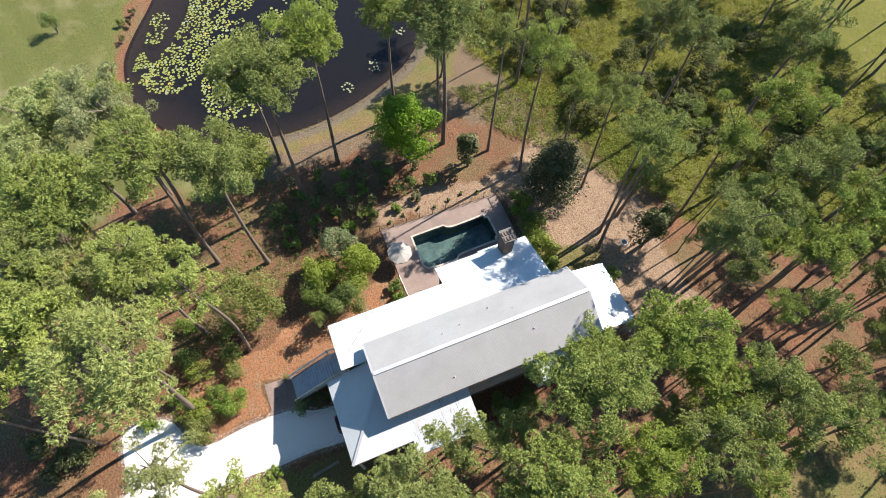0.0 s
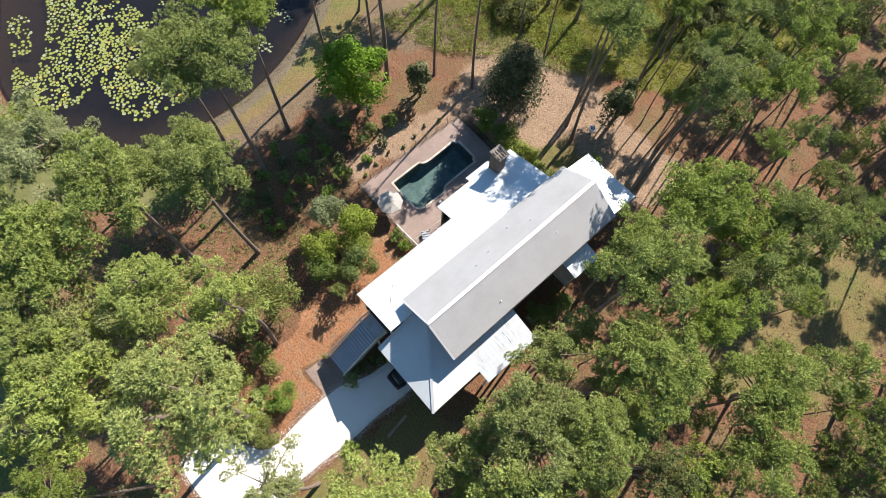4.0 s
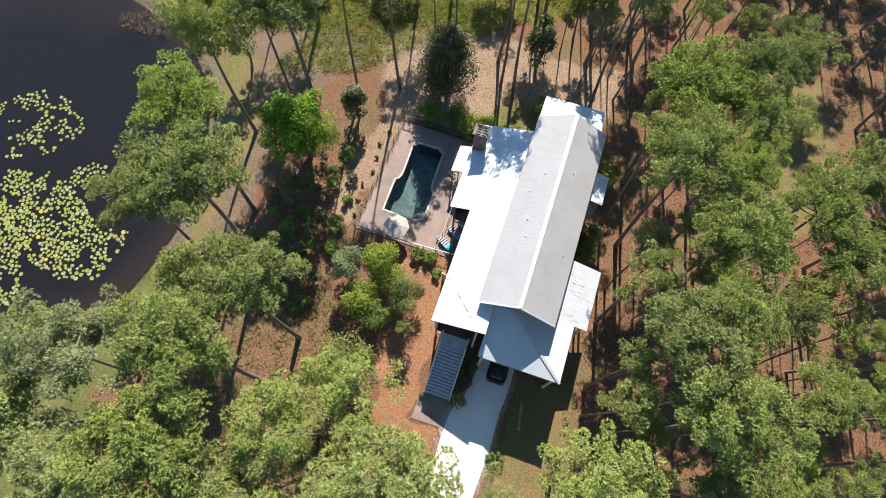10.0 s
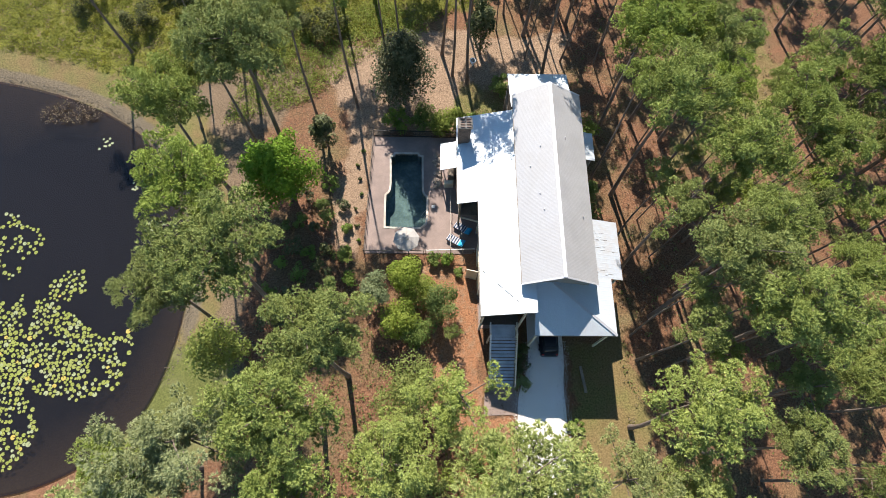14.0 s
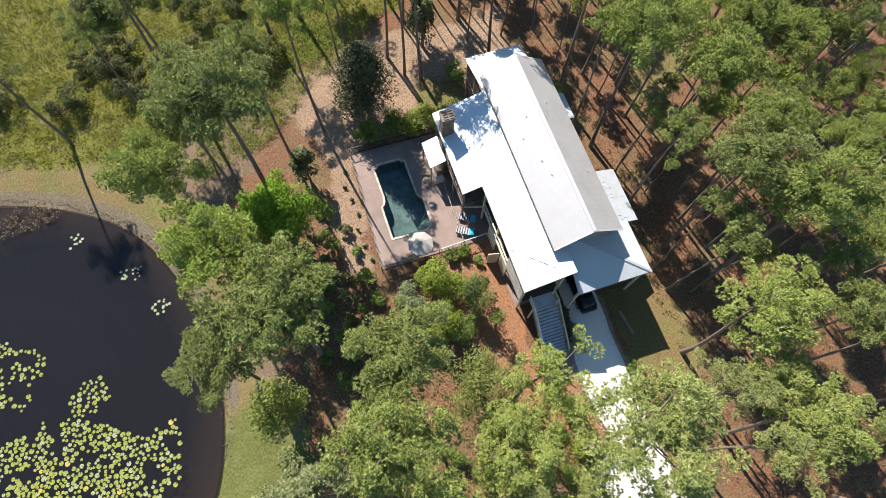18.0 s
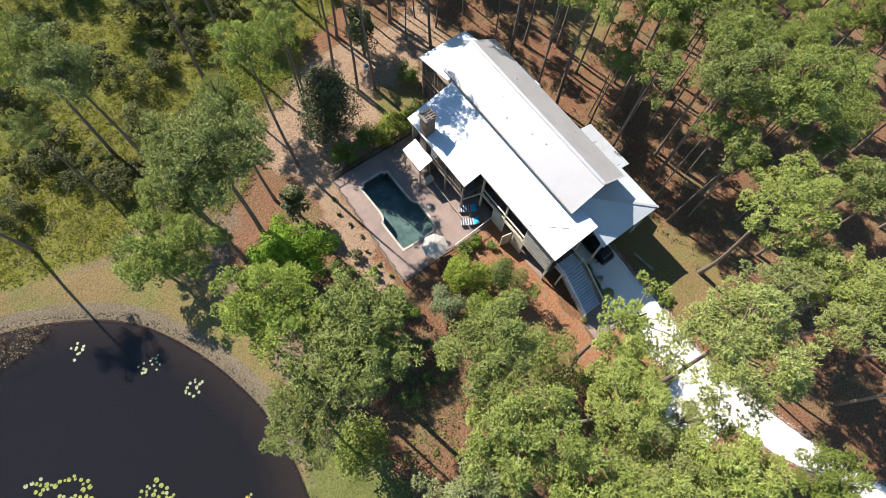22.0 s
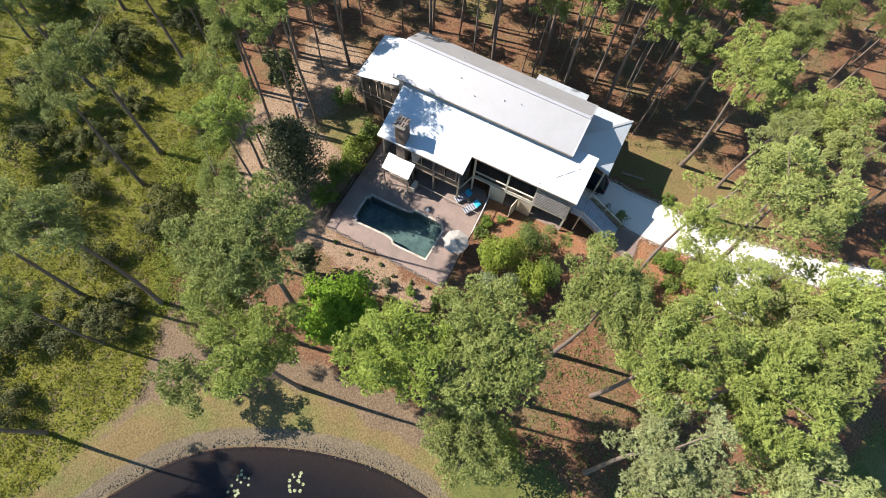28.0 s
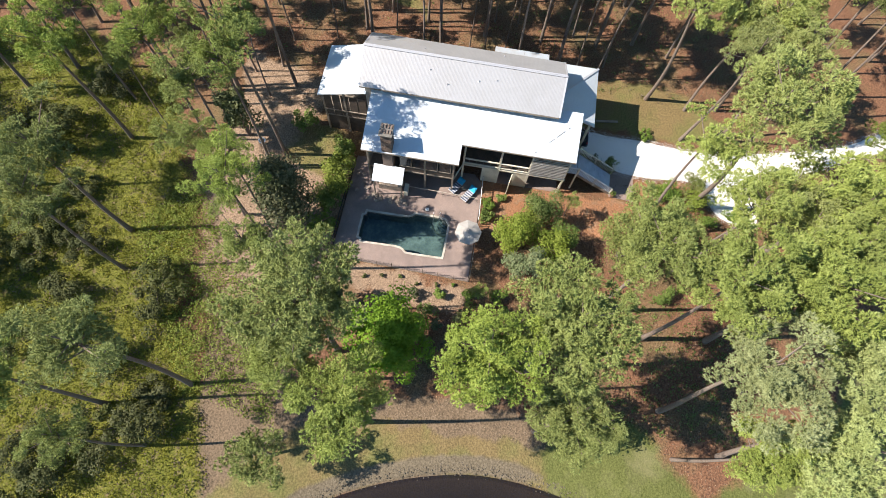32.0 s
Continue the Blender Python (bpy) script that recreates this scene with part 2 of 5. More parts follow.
M_LEAF_GREEN = foliage("mid_green_leaves", (0.08, 0.125, 0.03), (0.18, 0.25, 0.06), (0.24, 0.31, 0.08), 0.45)
M_LEAF_GREY = foliage("grey_green_leaves", (0.11, 0.14, 0.06), (0.22, 0.27, 0.12), (0.28, 0.32, 0.16), 0.4)
M_TWIG = foliage("dry_scrub", (0.10, 0.075, 0.05), (0.20, 0.15, 0.10), (0.17, 0.14, 0.08), 0.2)
M_LITTER = foliage("dry_leaves", (0.19, 0.14, 0.095), (0.34, 0.27, 0.19), (0.26, 0.20, 0.14), 0.1)
M_TWIG_DARK = foliage("dark_litter", (0.05, 0.032, 0.022), (0.12, 0.08, 0.055), (0.09, 0.065, 0.04), 0.05)
M_CHIP = foliage("bark_chips", (0.14, 0.075, 0.04), (0.33, 0.195, 0.11), (0.26, 0.15, 0.085), 0.05)
M_LEAF_SCRUB = foliage("dark_scrub_leaves", (0.04, 0.046, 0.015), (0.098, 0.11, 0.035), (0.12, 0.125, 0.045), 0.2)
M_WATER_POND = water("pond_water", (0.55, 0.5, 0.45), 0.015, 0.5, 0.03, (0.0185, 0.0178, 0.0198), 0.5)
M_WATER_POOL = water("pool_water", (0.84, 0.93, 0.93), 0.1, 0.3)

# ---- shapes ----


def thing(name, x, y, z, label, category, group="", kind="", rz=0.0):
    ob = new(name)
    ob.matrix_basis = pose(x, y, z, 0, 0, rz)
    return tagged(ob, label, category, group, kind)


def mesh_of(name, bm, material):
    me = bpy.data.meshes.new(name)
    bm.to_mesh(me)
    bm.free()
    me.materials.append(material)
    return me


def mesh_from(name, verts, faces, material, smooth=False):
    me = bpy.data.meshes.new(name)
    me.from_pydata(verts, [], faces)
    me.materials.append(material)
    if smooth:
        me.polygons.foreach_set("use_smooth", [True] * len(me.polygons))
    me.update()
    return me


def part(name, shape, material, parent, label="", m=None):
    """Links a bmesh or a mesh as one part under a thing or a part."""
    me = shape if isinstance(shape, bpy.types.Mesh) else mesh_of(name, shape, material)
    ob = new(name, me)
    ob.parent = parent
    if m is not None:
        ob.matrix_basis = m
    if label:
        ob["label"] = label
    return ob


def add_box(bm, lo, hi, bevel=0.0, m=None):
    c = [(a + b) / 2 for a, b in zip(lo, hi)]
    s = [abs(b - a) for a, b in zip(lo, hi)]
    g = bmesh.ops.create_cube(bm, size=1.0, matrix=(m or Matrix()) @ Matrix.LocRotScale(c, None, s))
    if bevel:
        edges = list({e for v in g["verts"] for e in v.link_edges})
        bmesh.ops.bevel(bm, geom=edges, offset=bevel, segments=1, affect="EDGES")
    return bm


def box(lo, hi, bevel=0.0, m=None):
    return add_box(bmesh.new(), lo, hi, bevel, m)


def add_beam(bm, a, b, w, h=None, sides=0):
    """A bar from a to b; square, or round with so many sides."""
    a, b = Vector(a), Vector(b)
    d = b - a
    m = Matrix.Translation((a + b) / 2) @ d.to_track_quat("Z", "Y").to_matrix().to_4x4()
    if sides:
        bmesh.ops.create_cone(bm, cap_ends=True, segments=sides, radius1=w / 2, radius2=(h or w) / 2, depth=d.length, matrix=m)
    else:
        bmesh.ops.create_cube(bm, size=1.0, matrix=m @ Matrix.Diagonal((w, h or w, d.length, 1)))
    return bm


def beam(a, b, w, h=None, sides=0):
    return add_beam(bmesh.new(), a, b, w, h, sides)


def slab(points, z0, z1):
    """A flat plate over an outline."""
    bm = bmesh.new()
    low = [bm.verts.new((x, y, z0)) for x, y in points]
    top = [bm.verts.new((x, y, z1)) for x, y in points]
    n = len(points)
    bm.faces.new(top)
    bm.faces.new(low[::-1])
    for i in range(n):
        bm.faces.new((low[i], low[(i + 1) % n], top[(i + 1) % n], top[i]))
    bmesh.ops.recalc_face_normals(bm, faces=bm.faces)
    bmesh.ops.triangulate(bm, faces=[f for f in bm.faces if len(f.verts) > 4])
    return bm


def sheet(points, z):
    """The surface of still water over an outline."""
    bm = bmesh.new()
    f = bm.faces.new([bm.verts.new((x, y, z)) for x, y in points])
    bmesh.ops.triangulate(bm, faces=[f])
    for f in bm.faces:
        f.normal_update()
        if f.normal.z < 0:
            f.normal_flip()
    return bm


def ring(inner, outer, z0, z1):
    bm = bmesh.new()
    n = len(inner)
    rows = [[bm.verts.new((x, y, z)) for x, y in p] for p, z in ((inner, z0), (inner, z1), (outer, z1), (outer, z0))]
    for i in range(n):
        j = (i + 1) % n
        for a, b in ((0, 1), (1, 2), (2, 3), (3, 0)):
            bm.faces.new((rows[a][i], rows[a][j], rows[b][j], rows[b][i]))
    bmesh.ops.recalc_face_normals(bm, faces=bm.faces)
    return bm


def grown(points, d):
    """The outline moved outward by d (counter-clockwise outlines)."""
    out, n = [], len(points)
    for i in range(n):
        a, b, c = (Vector(points[k % n]) for k in (i - 1, i, i + 1))
        n1, n2 = ((q - p).normalized() for p, q in ((a, b), (b, c)))
        n1, n2 = Vector((n1.y, -n1.x)), Vector((n2.y, -n2.x))
        k = (n1 + n2).normalized()
        out.append(tuple(b + k * d / max(0.5, k.dot(n1))))
    return out


def roof_sheet(corners, thick=0.07, step=0.3, rib=0.006, width=0.06):
    """A ribbed metal roof plane; the first two corners are its eave, and the ribs run up from it."""
    p = [Vector(c) for c in corners]
    n = (p[1] - p[0]).cross(p[2] - p[0]).normalized()
    if n.z < 0:
        n = -n
    along = (p[1] - p[0]).normalized()
    up = n.cross(along)
    if up.z < 0:
        up = -up
    flat = [((q - p[0]).dot(along), (q - p[0]).dot(up)) for q in p]
    a0, a1 = min(f[0] for f in flat), max(f[0] for f in flat)
    stops = {round(f[0], 4): 0.0 for f in flat}
    a = a0 + step * 0.5
    while a < a1 - width:
        for s, h in ((-width, 0.0), (-width * 0.4, rib), (width * 0.4, rib), (width, 0.0)):
            stops.setdefault(round(a + s, 4), h)
        a += step

    def span(u):
        cut = []
        for i in range(len(flat)):
            (u0, v0), (u1, v1) = flat[i], flat[(i + 1) % len(flat)]
            if min(u0, u1) - 1e-3 <= u <= max(u0, u1) + 1e-3:
                if abs(u1 - u0) < 1e-3:
                    cut += [v0, v1]
                else:
                    cut.append(v0 + (v1 - v0) * (u - u0) / (u1 - u0))
        return min(cut), max(cut)

    bm = bmesh.new()
    rows = []
    for u in sorted(stops):
        lo, hi = span(u)
        o = p[0] + along * u
        rows.append([bm.verts.new(o + up * v + n * k) for v, k in ((lo, stops[u]), (max(hi, lo + 0.002), stops[u]), (max(hi, lo + 0.002), -thick), (lo, -thick))])
    for a, c in zip(rows, rows[1:]):
        for k in range(4):
            bm.faces.new((a[k], a[(k + 1) % 4], c[(k + 1) % 4], c[k]))
    bm.faces.new(rows[0])
    bm.faces.new(rows[-1][::-1])
    bmesh.ops.recalc_face_normals(bm, faces=bm.faces)
    return bm


def inside(px_, py_, poly):
    """Which of the places lie in an outline."""
    hit = np.zeros(px_.shape, bool)
    n = len(poly)
    for i in range(n):
        (x0, y0), (x1, y1) = poly[i], poly[(i + 1) % n]
        if y0 == y1:
            continue
        hit ^= ((y0 > py_) != (y1 > py_)) & (px_ < (x1 - x0) * (py_ - y0) / (y1 - y0) + x0)
    return hit


def edge_distance(px_, py_, poly):
    best = np.full(px_.shape, 1e9)
    n = len(poly)
    for i in range(n):
        (x0, y0), (x1, y1) = poly[i], poly[(i + 1) % n]
        dx, dy = x1 - x0, y1 - y0
        t = np.clip(((px_ - x0) * dx + (py_ - y0) * dy) / (dx * dx + dy * dy + 1e-9), 0, 1)
        best = np.minimum(best, np.hypot(px_ - x0 - t * dx, py_ - y0 - t * dy))
    return best


def smooth_ring(points, times=2):
    """Rounds off an outline by cutting its corners."""
    for _ in range(times):
        q = []
        for i in range(len(points)):
            (x0, y0), (x1, y1) = points[i], points[(i + 1) % len(points)]
            q += [(0.75 * x0 + 0.25 * x1, 0.75 * y0 + 0.25 * y1), (0.25 * x0 + 0.75 * x1, 0.25 * y0 + 0.75 * y1)]
        points = q
    return points


# ---- the ground ----
POND = smooth_ring([(-33.0, 1.5), (-34.3, 8.0), (-36.5, 13.5), (-39.5, 18.3), (-45.0, 22.2), (-52.0, 25.0), (-62.0, 27.0), (-74.0, 22.0), (-78.0, 5.0), (-72.0, -8.0), (-62.7, -11.8), (-57.0, -15.2), (-52.3, -17.2), (-45.5, -17.0), (-40.2, -14.8), (-36.0, -11.2), (-34.0, -6.5)][::-1], 2)
DRIVE = smooth_ring([(1.6, 0.5), (-1.5, 0.5), (-1.5, -3.0), (-1.55, -5.6), (-2.55, -7.6), (-2.75, -9.6), (-2.65, -12.8), (-2.2, -15.5), (-3.0, -16.9), (-5.8, -18.0), (-6.5, -20.0), (-6.5, -22.4), (-3.8, -22.5), (-1.0, -22.2), (-0.3, -24.0), (0.3, -26.6), (2.0, -29.8), (5.0, -36.0), (9.0, -45.0), (13.0, -56.0), (17.0, -55.0), (12.0, -44.0), (7.6, -36.5), (5.0, -32.4), (3.3, -26.6), (1.9, -21.0), (1.3, -17.0), (1.4, -13.0), (1.7, -10.0), (1.5, -7.2), (1.85, -4.6)], 2)
POOL = [(-14.3, 8.45), (-11.7, 8.45), (-11.25, 8.75), (-11.12, 9.4), (-11.08, 11.2), (-11.12, 11.8), (-11.4, 12.05), (-11.55, 12.45), (-11.58, 13.0), (-11.64, 15.9), (-11.64, 16.5), (-12.0, 16.55), (-12.1, 16.8), (-13.3, 16.82), (-14.4, 16.8), (-14.5, 16.5), (-14.8, 16.45), (-14.78, 15.9), (-14.7, 13.2), (-14.76, 12.6), (-14.92, 12.25), (-15.18, 12.0), (-15.2, 11.2), (-15.16, 9.0), (-15.14, 8.5)]
DECK = [(-17.1, 5.65), (-6.6, 5.65), (-5.6, 6.6), (-5.6, 18.8), (-16.75, 18.95)]
MULCH = [(-11.0, 5.6), (-6.0, 5.6), (-5.6, -7.0), (-5.8, -10.0), (-2.7, -10.0), (-2.6, -15.6), (-6.0, -18.0), (-10.5, -15.0), (-9.0, -9.5), (-10.5, -5.0), (-12.0, 1.0)]
LAWN_FRONT = [(2.0, -4.0), (7.5, -2.5), (9.5, -7.0), (9.0, -14.0), (5.0, -20.0), (3.0, -21.0), (1.8, -12.0)]
LAWN_SOUTH = [(-36.5, -3.0), (-29.0, -4.0), (-27.0, -10.0), (-33.0, -17.0), (-29.0, -21.5), (-26.5, -27.0), (-16.0, -31.5), (-9.0, -36.0), (-9.0, -55.0), (-95.0, -55.0), (-95.0, -8.0), (-72.0, -10.0), (-52.0, -18.0), (-40.0, -15.5)]
SAND = [(-20.5, 6.0), (-17.3, 5.0), (-17.0, 19.0), (-6.0, 19.5), (-3.0, 23.0), (3.0, 24.0), (5.0, 33.0), (-14.0, 33.0), (-24.0, 29.0), (-19.5, 20.0)]
GRASS_EAST = [(13.0, 15.0), (18.0, 22.0), (16.0, 40.0), (24.0, 44.0), (30.0, 28.0), (24.0, 18.0)]
GRASS_NORTH = [(-9.5, 21.0), (-3.2, 20.5), (-2.5, 24.5), (-7.5, 26.0)]
GRASS_SOUTH = [(-28.0, -3.0), (-17.0, -1.5), (-12.0, -6.5), (-11.0, -14.5), (-7.0, -19.0), (-13.0, -25.0), (-28.0, -22.0)]
SHORE_GREEN = [(-35.0, -8.0), (-31.0, -8.0), (-30.6, 3.0), (-30.6, 9.0), (-33.0, 18.0), (-37.0, 22.5), (-45.0, 27.0), (-60.0, 31.0), (-60.0, 27.0), (-40.0, 19.0), (-34.0, 8.0)]
BANK = [(-31.5, 16.0), (-26.0, 21.0), (-24.0, 28.0), (-31.0, 28.0), (-38.0, 25.5), (-45.0, 27.5), (-60.0, 31.5), (-60.0, 26.0), (-45.0, 21.0), (-38.0, 16.5), (-34.0, 9.0), (-30.0, 10.0)]
BANK_EAST = [(-34.0, -10.0), (-28.0, -10.0), (-27.5, 2.0), (-28.5, 10.0), (-30.0, 17.0), (-36.0, 17.0), (-37.0, 8.0)]
MARSH = [(-95.0, 32.0), (-60.0, 30.0), (-45.0, 26.5), (-38.0, 24.5), (-31.5, 27.0), (-23.0, 32.0), (-14.0, 33.5), (-6.0, 37.0), (0.0, 41.0), (4.0, 50.0), (4.0, 90.0), (-95.0, 90.0)]


def ground_sheet():
    def axis(lo, hi, step):
        mid = np.arange(lo, hi + step / 2, step)
        far = np.array([4, 12, 30, 70, 160, 350, 800, 1800.0])
        return np.concatenate([lo - far[::-1], mid, hi + far])

    xs, ys = axis(-84, 42, 0.6), axis(-56, 78, 0.6)
    X, Y = np.meshgrid(xs, ys)
    wob = 0.5 * np.sin(X * 1.3 + 0.7 * Y) + 0.5 * np.sin(Y * 1.7 - 0.5 * X + 2) + 0.8 * np.sin(0.4 * X + 0.3 * Y)
    wx, wy = X + 0.5 * wob, Y + 0.5 * np.roll(wob, 7, 0)
    dp = np.where(inside(X, Y, POND), 1, -1) * edge_distance(X, Y, POND)
    Z = 0.06 * wob
    near = np.minimum(edge_distance(X, Y, DECK), edge_distance(X, Y, DRIVE))
    near = np.where(inside(X, Y, DECK) | inside(X, Y, DRIVE), 0, near)
    house = (np.abs(X + 1.0) < 8) & (Y > -10) & (Y < 20)
    Z = Z * np.clip((near - 0.5) / 4, 0, 1) * np.where(house, 0, 1)
    Z = np.where(dp > -3, Z * np.clip(-dp / 3, 0, 1) - 0.35 * np.clip((dp + 3) / 3, 0, 1), Z)
    Z = np.where(dp > 0, -0.35 - 0.22 * np.minimum(dp, 10), Z)
    shoal = np.clip(1.6 - ((X + 49.2) / 4.2) ** 2 - ((Y - 21.6) / 2.2) ** 2, 0, 1)
    Z = np.where(dp > 0, np.maximum(Z, -0.35 - 2.0 * (1 - shoal) - 0.06), Z)
    Z = np.where(inside(X, Y, grown(POOL, 0.9)), -2.3, Z)
    verts = np.stack([X, Y, Z], -1).reshape(-1, 3)
    ny, nx = X.shape
    i = (np.arange(ny - 1)[:, None] * nx + np.arange(nx - 1)).reshape(-1)
    faces = np.stack([i, i + 1, i + 1 + nx, i + nx], -1)
    me = mesh_from("ground", verts.tolist(), faces.tolist(), M_GROUND, True)

    def soft(poly, w=1.2):
        d = edge_distance(wx, wy, poly) * np.where(inside(wx, wy, poly), 1, -1)
        return np.clip(0.5 + d / (2 * w), 0, 1)

    covers = {"sand": soft(SAND, 1.5), "grass": np.maximum.reduce([soft(p) for p in (LAWN_FRONT, GRASS_EAST, SHORE_GREEN, GRASS_NORTH)]), "lawn": soft(LAWN_SOUTH, 2.5), "bank": np.maximum(soft(BANK, 2.0), soft(BANK_EAST, 1.5)), "marsh": soft(MARSH, 2.0), "mulch": soft(MULCH, 0.5),
              "shore": np.clip(1 - np.abs(dp + 0.2) / 1.6, 0, 1) * np.clip((Y + 6) / 5, 0, 1), "shallow": np.clip((dp - 0.45) / 0.8, 0, 1), "muck": np.clip((dp - 0.1) / (4.5 + 2.8 * np.clip(-Y / 8, 0, 1) + 6 * np.clip((-X - 50) / 6, 0, 1)), 0, 1) * (1 - 0.85 * shoal)}
    for name, v in covers.items():
        at = me.attributes.new(name, "FLOAT", "POINT")
        at.data.foreach_set("value", v.reshape(-1).astype(np.float32))
    return tagged(new("ground", me), "sandy woodland floor of pine straw, grass and red mulch", "ground", "", "structure")


ground_sheet()
tagged(new("water", mesh_of("water", sheet(grown(POND, 0.6), -0.34), M_WATER_POND)), "dark brown still pond water reflecting the sky", "pond", "", "structure")
tagged(new("road", mesh_of("road", slab(DRIVE, -0.15, 0.05), M_SHELL)), "white crushed shell driveway with soft edges", "driveway", "", "structure")

# ---- leaves, trees and shrubs ----


def blades(centres, ways, length, width, spread, count):
    """Tufts of thin leaves: count blades round each centre, fanned about its way."""
    n = len(centres)
    c = np.repeat(centres, count, 0)
    w = np.repeat(ways, count, 0) + rng.normal(0, spread, (n * count, 3))
    w /= np.linalg.norm(w, axis=1, keepdims=True)
    side = np.cross(w, np.repeat(ways, count, 0) + np.array([0, 0, 0.9]) + rng.normal(0, 0.45, (n * count, 3)))
    side /= np.linalg.norm(side, axis=1, keepdims=True)
    ln = length * rng.uniform(0.7, 1.25, (n * count, 1))
    a = c + w * ln * 0.12
    tri = np.stack([a + side * width / 2, a - side * width / 2, c + w * ln], 1)
    return tri.reshape(-1, 3)


def leaves(centres, ways, length, width, tilt):
    """One four-cornered leaf at each centre."""
    n = len(centres)
    nrm = ways + rng.normal(0, tilt, (n, 3))
    nrm /= np.linalg.norm(nrm, axis=1, keepdims=True)
    u = np.cross(nrm, rng.normal(0, 1, (n, 3)))
    u /= np.linalg.norm(u, axis=1, keepdims=True)
    v = np.cross(nrm, u)
    s = rng.uniform(0.7, 1.3, (n, 1))
    quad = np.stack([centres - u * length / 2 * s, centres + v * width / 2 * s, centres + u * length / 2 * s, centres - v * width / 2 * s], 1)
    return quad.reshape(-1, 3)


def loose_mesh(name, verts, corners, material):
    n = len(verts) // corners
    me = bpy.data.meshes.new(name)
    me.vertices.add(len(verts))
    me.vertices.foreach_set("co", verts.astype(np.float32).reshape(-1))
    me.loops.add(len(verts))
    me.loops.foreach_set("vertex_index", np.arange(len(verts), dtype=np.int32))
    me.polygons.add(n)
    me.polygons.foreach_set("loop_start", (np.arange(n) * corners).astype(np.int32))
    me.polygons.foreach_set("loop_total", np.full(n, corners, np.int32))
    me.materials.append(material)
    me.update(calc_edges=True)
    return me


def ball_points(n, up=0.0):
    d = rng.normal(0, 1, (n, 3))
    d[:, 2] += up
    return d / np.linalg.norm(d, axis=1, keepdims=True)


def pine_clumps(count, flat, ragged):
    """Centres of the needle clumps of a crown of radius 1: a lumpy dome with a few lower boughs."""
    out = []
    lobes = rng.uniform(0, 6.28, 3)
    for i in range(count):
        f = (i + 0.5) / count
        polar = math.acos(1 - f * 1.42)
        a = i * 2.39996 + rng.uniform(-0.35, 0.35)
        reach = 0.72 + 0.10 * math.sin(2 * a + lobes[0]) + 0.08 * math.sin(3 * a + lobes[1]) + rng.uniform(-0.18, 0.10) * ragged
        if polar > 1.45:
            reach *= rng.uniform(0.5, 1.12)
        out.append((reach * math.sin(polar) * math.cos(a), reach * math.sin(polar) * math.sin(a) * 0.95, (reach * math.cos(polar) * 1.05 - 0.1) * flat))
    return np.array(out)


def pine_crown(boughs, puffs, tufts, flat, count, width, plump, ragged=1.0, size=3.6, material=None, length=0.32):
    """Boughs that each end in a few puffs of needle tufts, with shaded gaps between them."""
    c = pine_clumps(boughs, flat, ragged) * size
    inner = c[::4] * np.array([0.45, 0.45, 0.35]) + np.array([0, 0, -0.1])
    tips = np.concatenate([c, inner])
    out = tips / (np.linalg.norm(tips[:, :2], axis=1)[:, None] + 0.6)
    off = ball_points(len(tips) * puffs, 0.2).reshape(len(tips), puffs, 3) * rng.uniform(0.45, 0.95, (len(tips), puffs, 1)) * np.array([1.1, 1.1, 0.6])
    off[:, 0] = 0.25 * out
    hub = (tips[:, None] + off).reshape(-1, 3)
    r = rng.uniform(0.62, 1.12, len(hub)) * plump
    d = ball_points(len(hub) * tufts, 0.45).reshape(len(hub), tufts, 3)
    spots = hub[:, None] + d * (r[:, None, None] * rng.uniform(0.72, 1.0, (len(hub), tufts, 1))) * np.array([1, 1, 0.8])
    ways = d.reshape(-1, 3) + np.array([0, 0, 0.25]) + rng.normal(0, 0.15, (len(hub) * tufts, 3))
    v = blades(spots.reshape(-1, 3), ways / np.linalg.norm(ways, axis=1, keepdims=True), length, width, 0.62, count)
    return c, loose_mesh("crown", v, 3, material or M_NEEDLE)


def pine_trunk(clumps, height, bend):
    """A tapered trunk of that height to the crown's middle, with limbs out to the clumps."""
    bm = bmesh.new()
    rows, sides = 9, 8
    top = height + 1.6
    last = None
    for i in range(rows):
        f = i / (rows - 1)
        r = 0.15 * (1 - f) ** 0.75 + 0.04 + (0.06 if i == 0 else 0)
        x, y = bend * math.sin(f * 2.6), bend * 0.6 * math.sin(f * 4.0 + bend)
        now = [bm.verts.new((x + r * math.cos(k * math.tau / sides), y + r * math.sin(k * math.tau / sides), f * top - (0.25 if i == 0 else 0))) for k in range(sides)]
        if last:
            for k in range(sides):
                bm.faces.new((last[k], last[(k + 1) % sides], now[(k + 1) % sides], now[k])).smooth = True
        last = now
    for i, c in enumerate(clumps):
        if i % 5 != 1:
            z = height + c[2] * 0.6 - 0.4 * math.hypot(c[0], c[1])
            add_beam(bm, (bend * math.sin(2.6 * z / top), bend * 0.6 * math.sin(4.0 * z / top + bend), z), (c[0] * 1.1, c[1] * 1.1, height + c[2] + 0.1), 0.11, 0.035, 5)
    return mesh_of("trunk", bm, M_BARK)


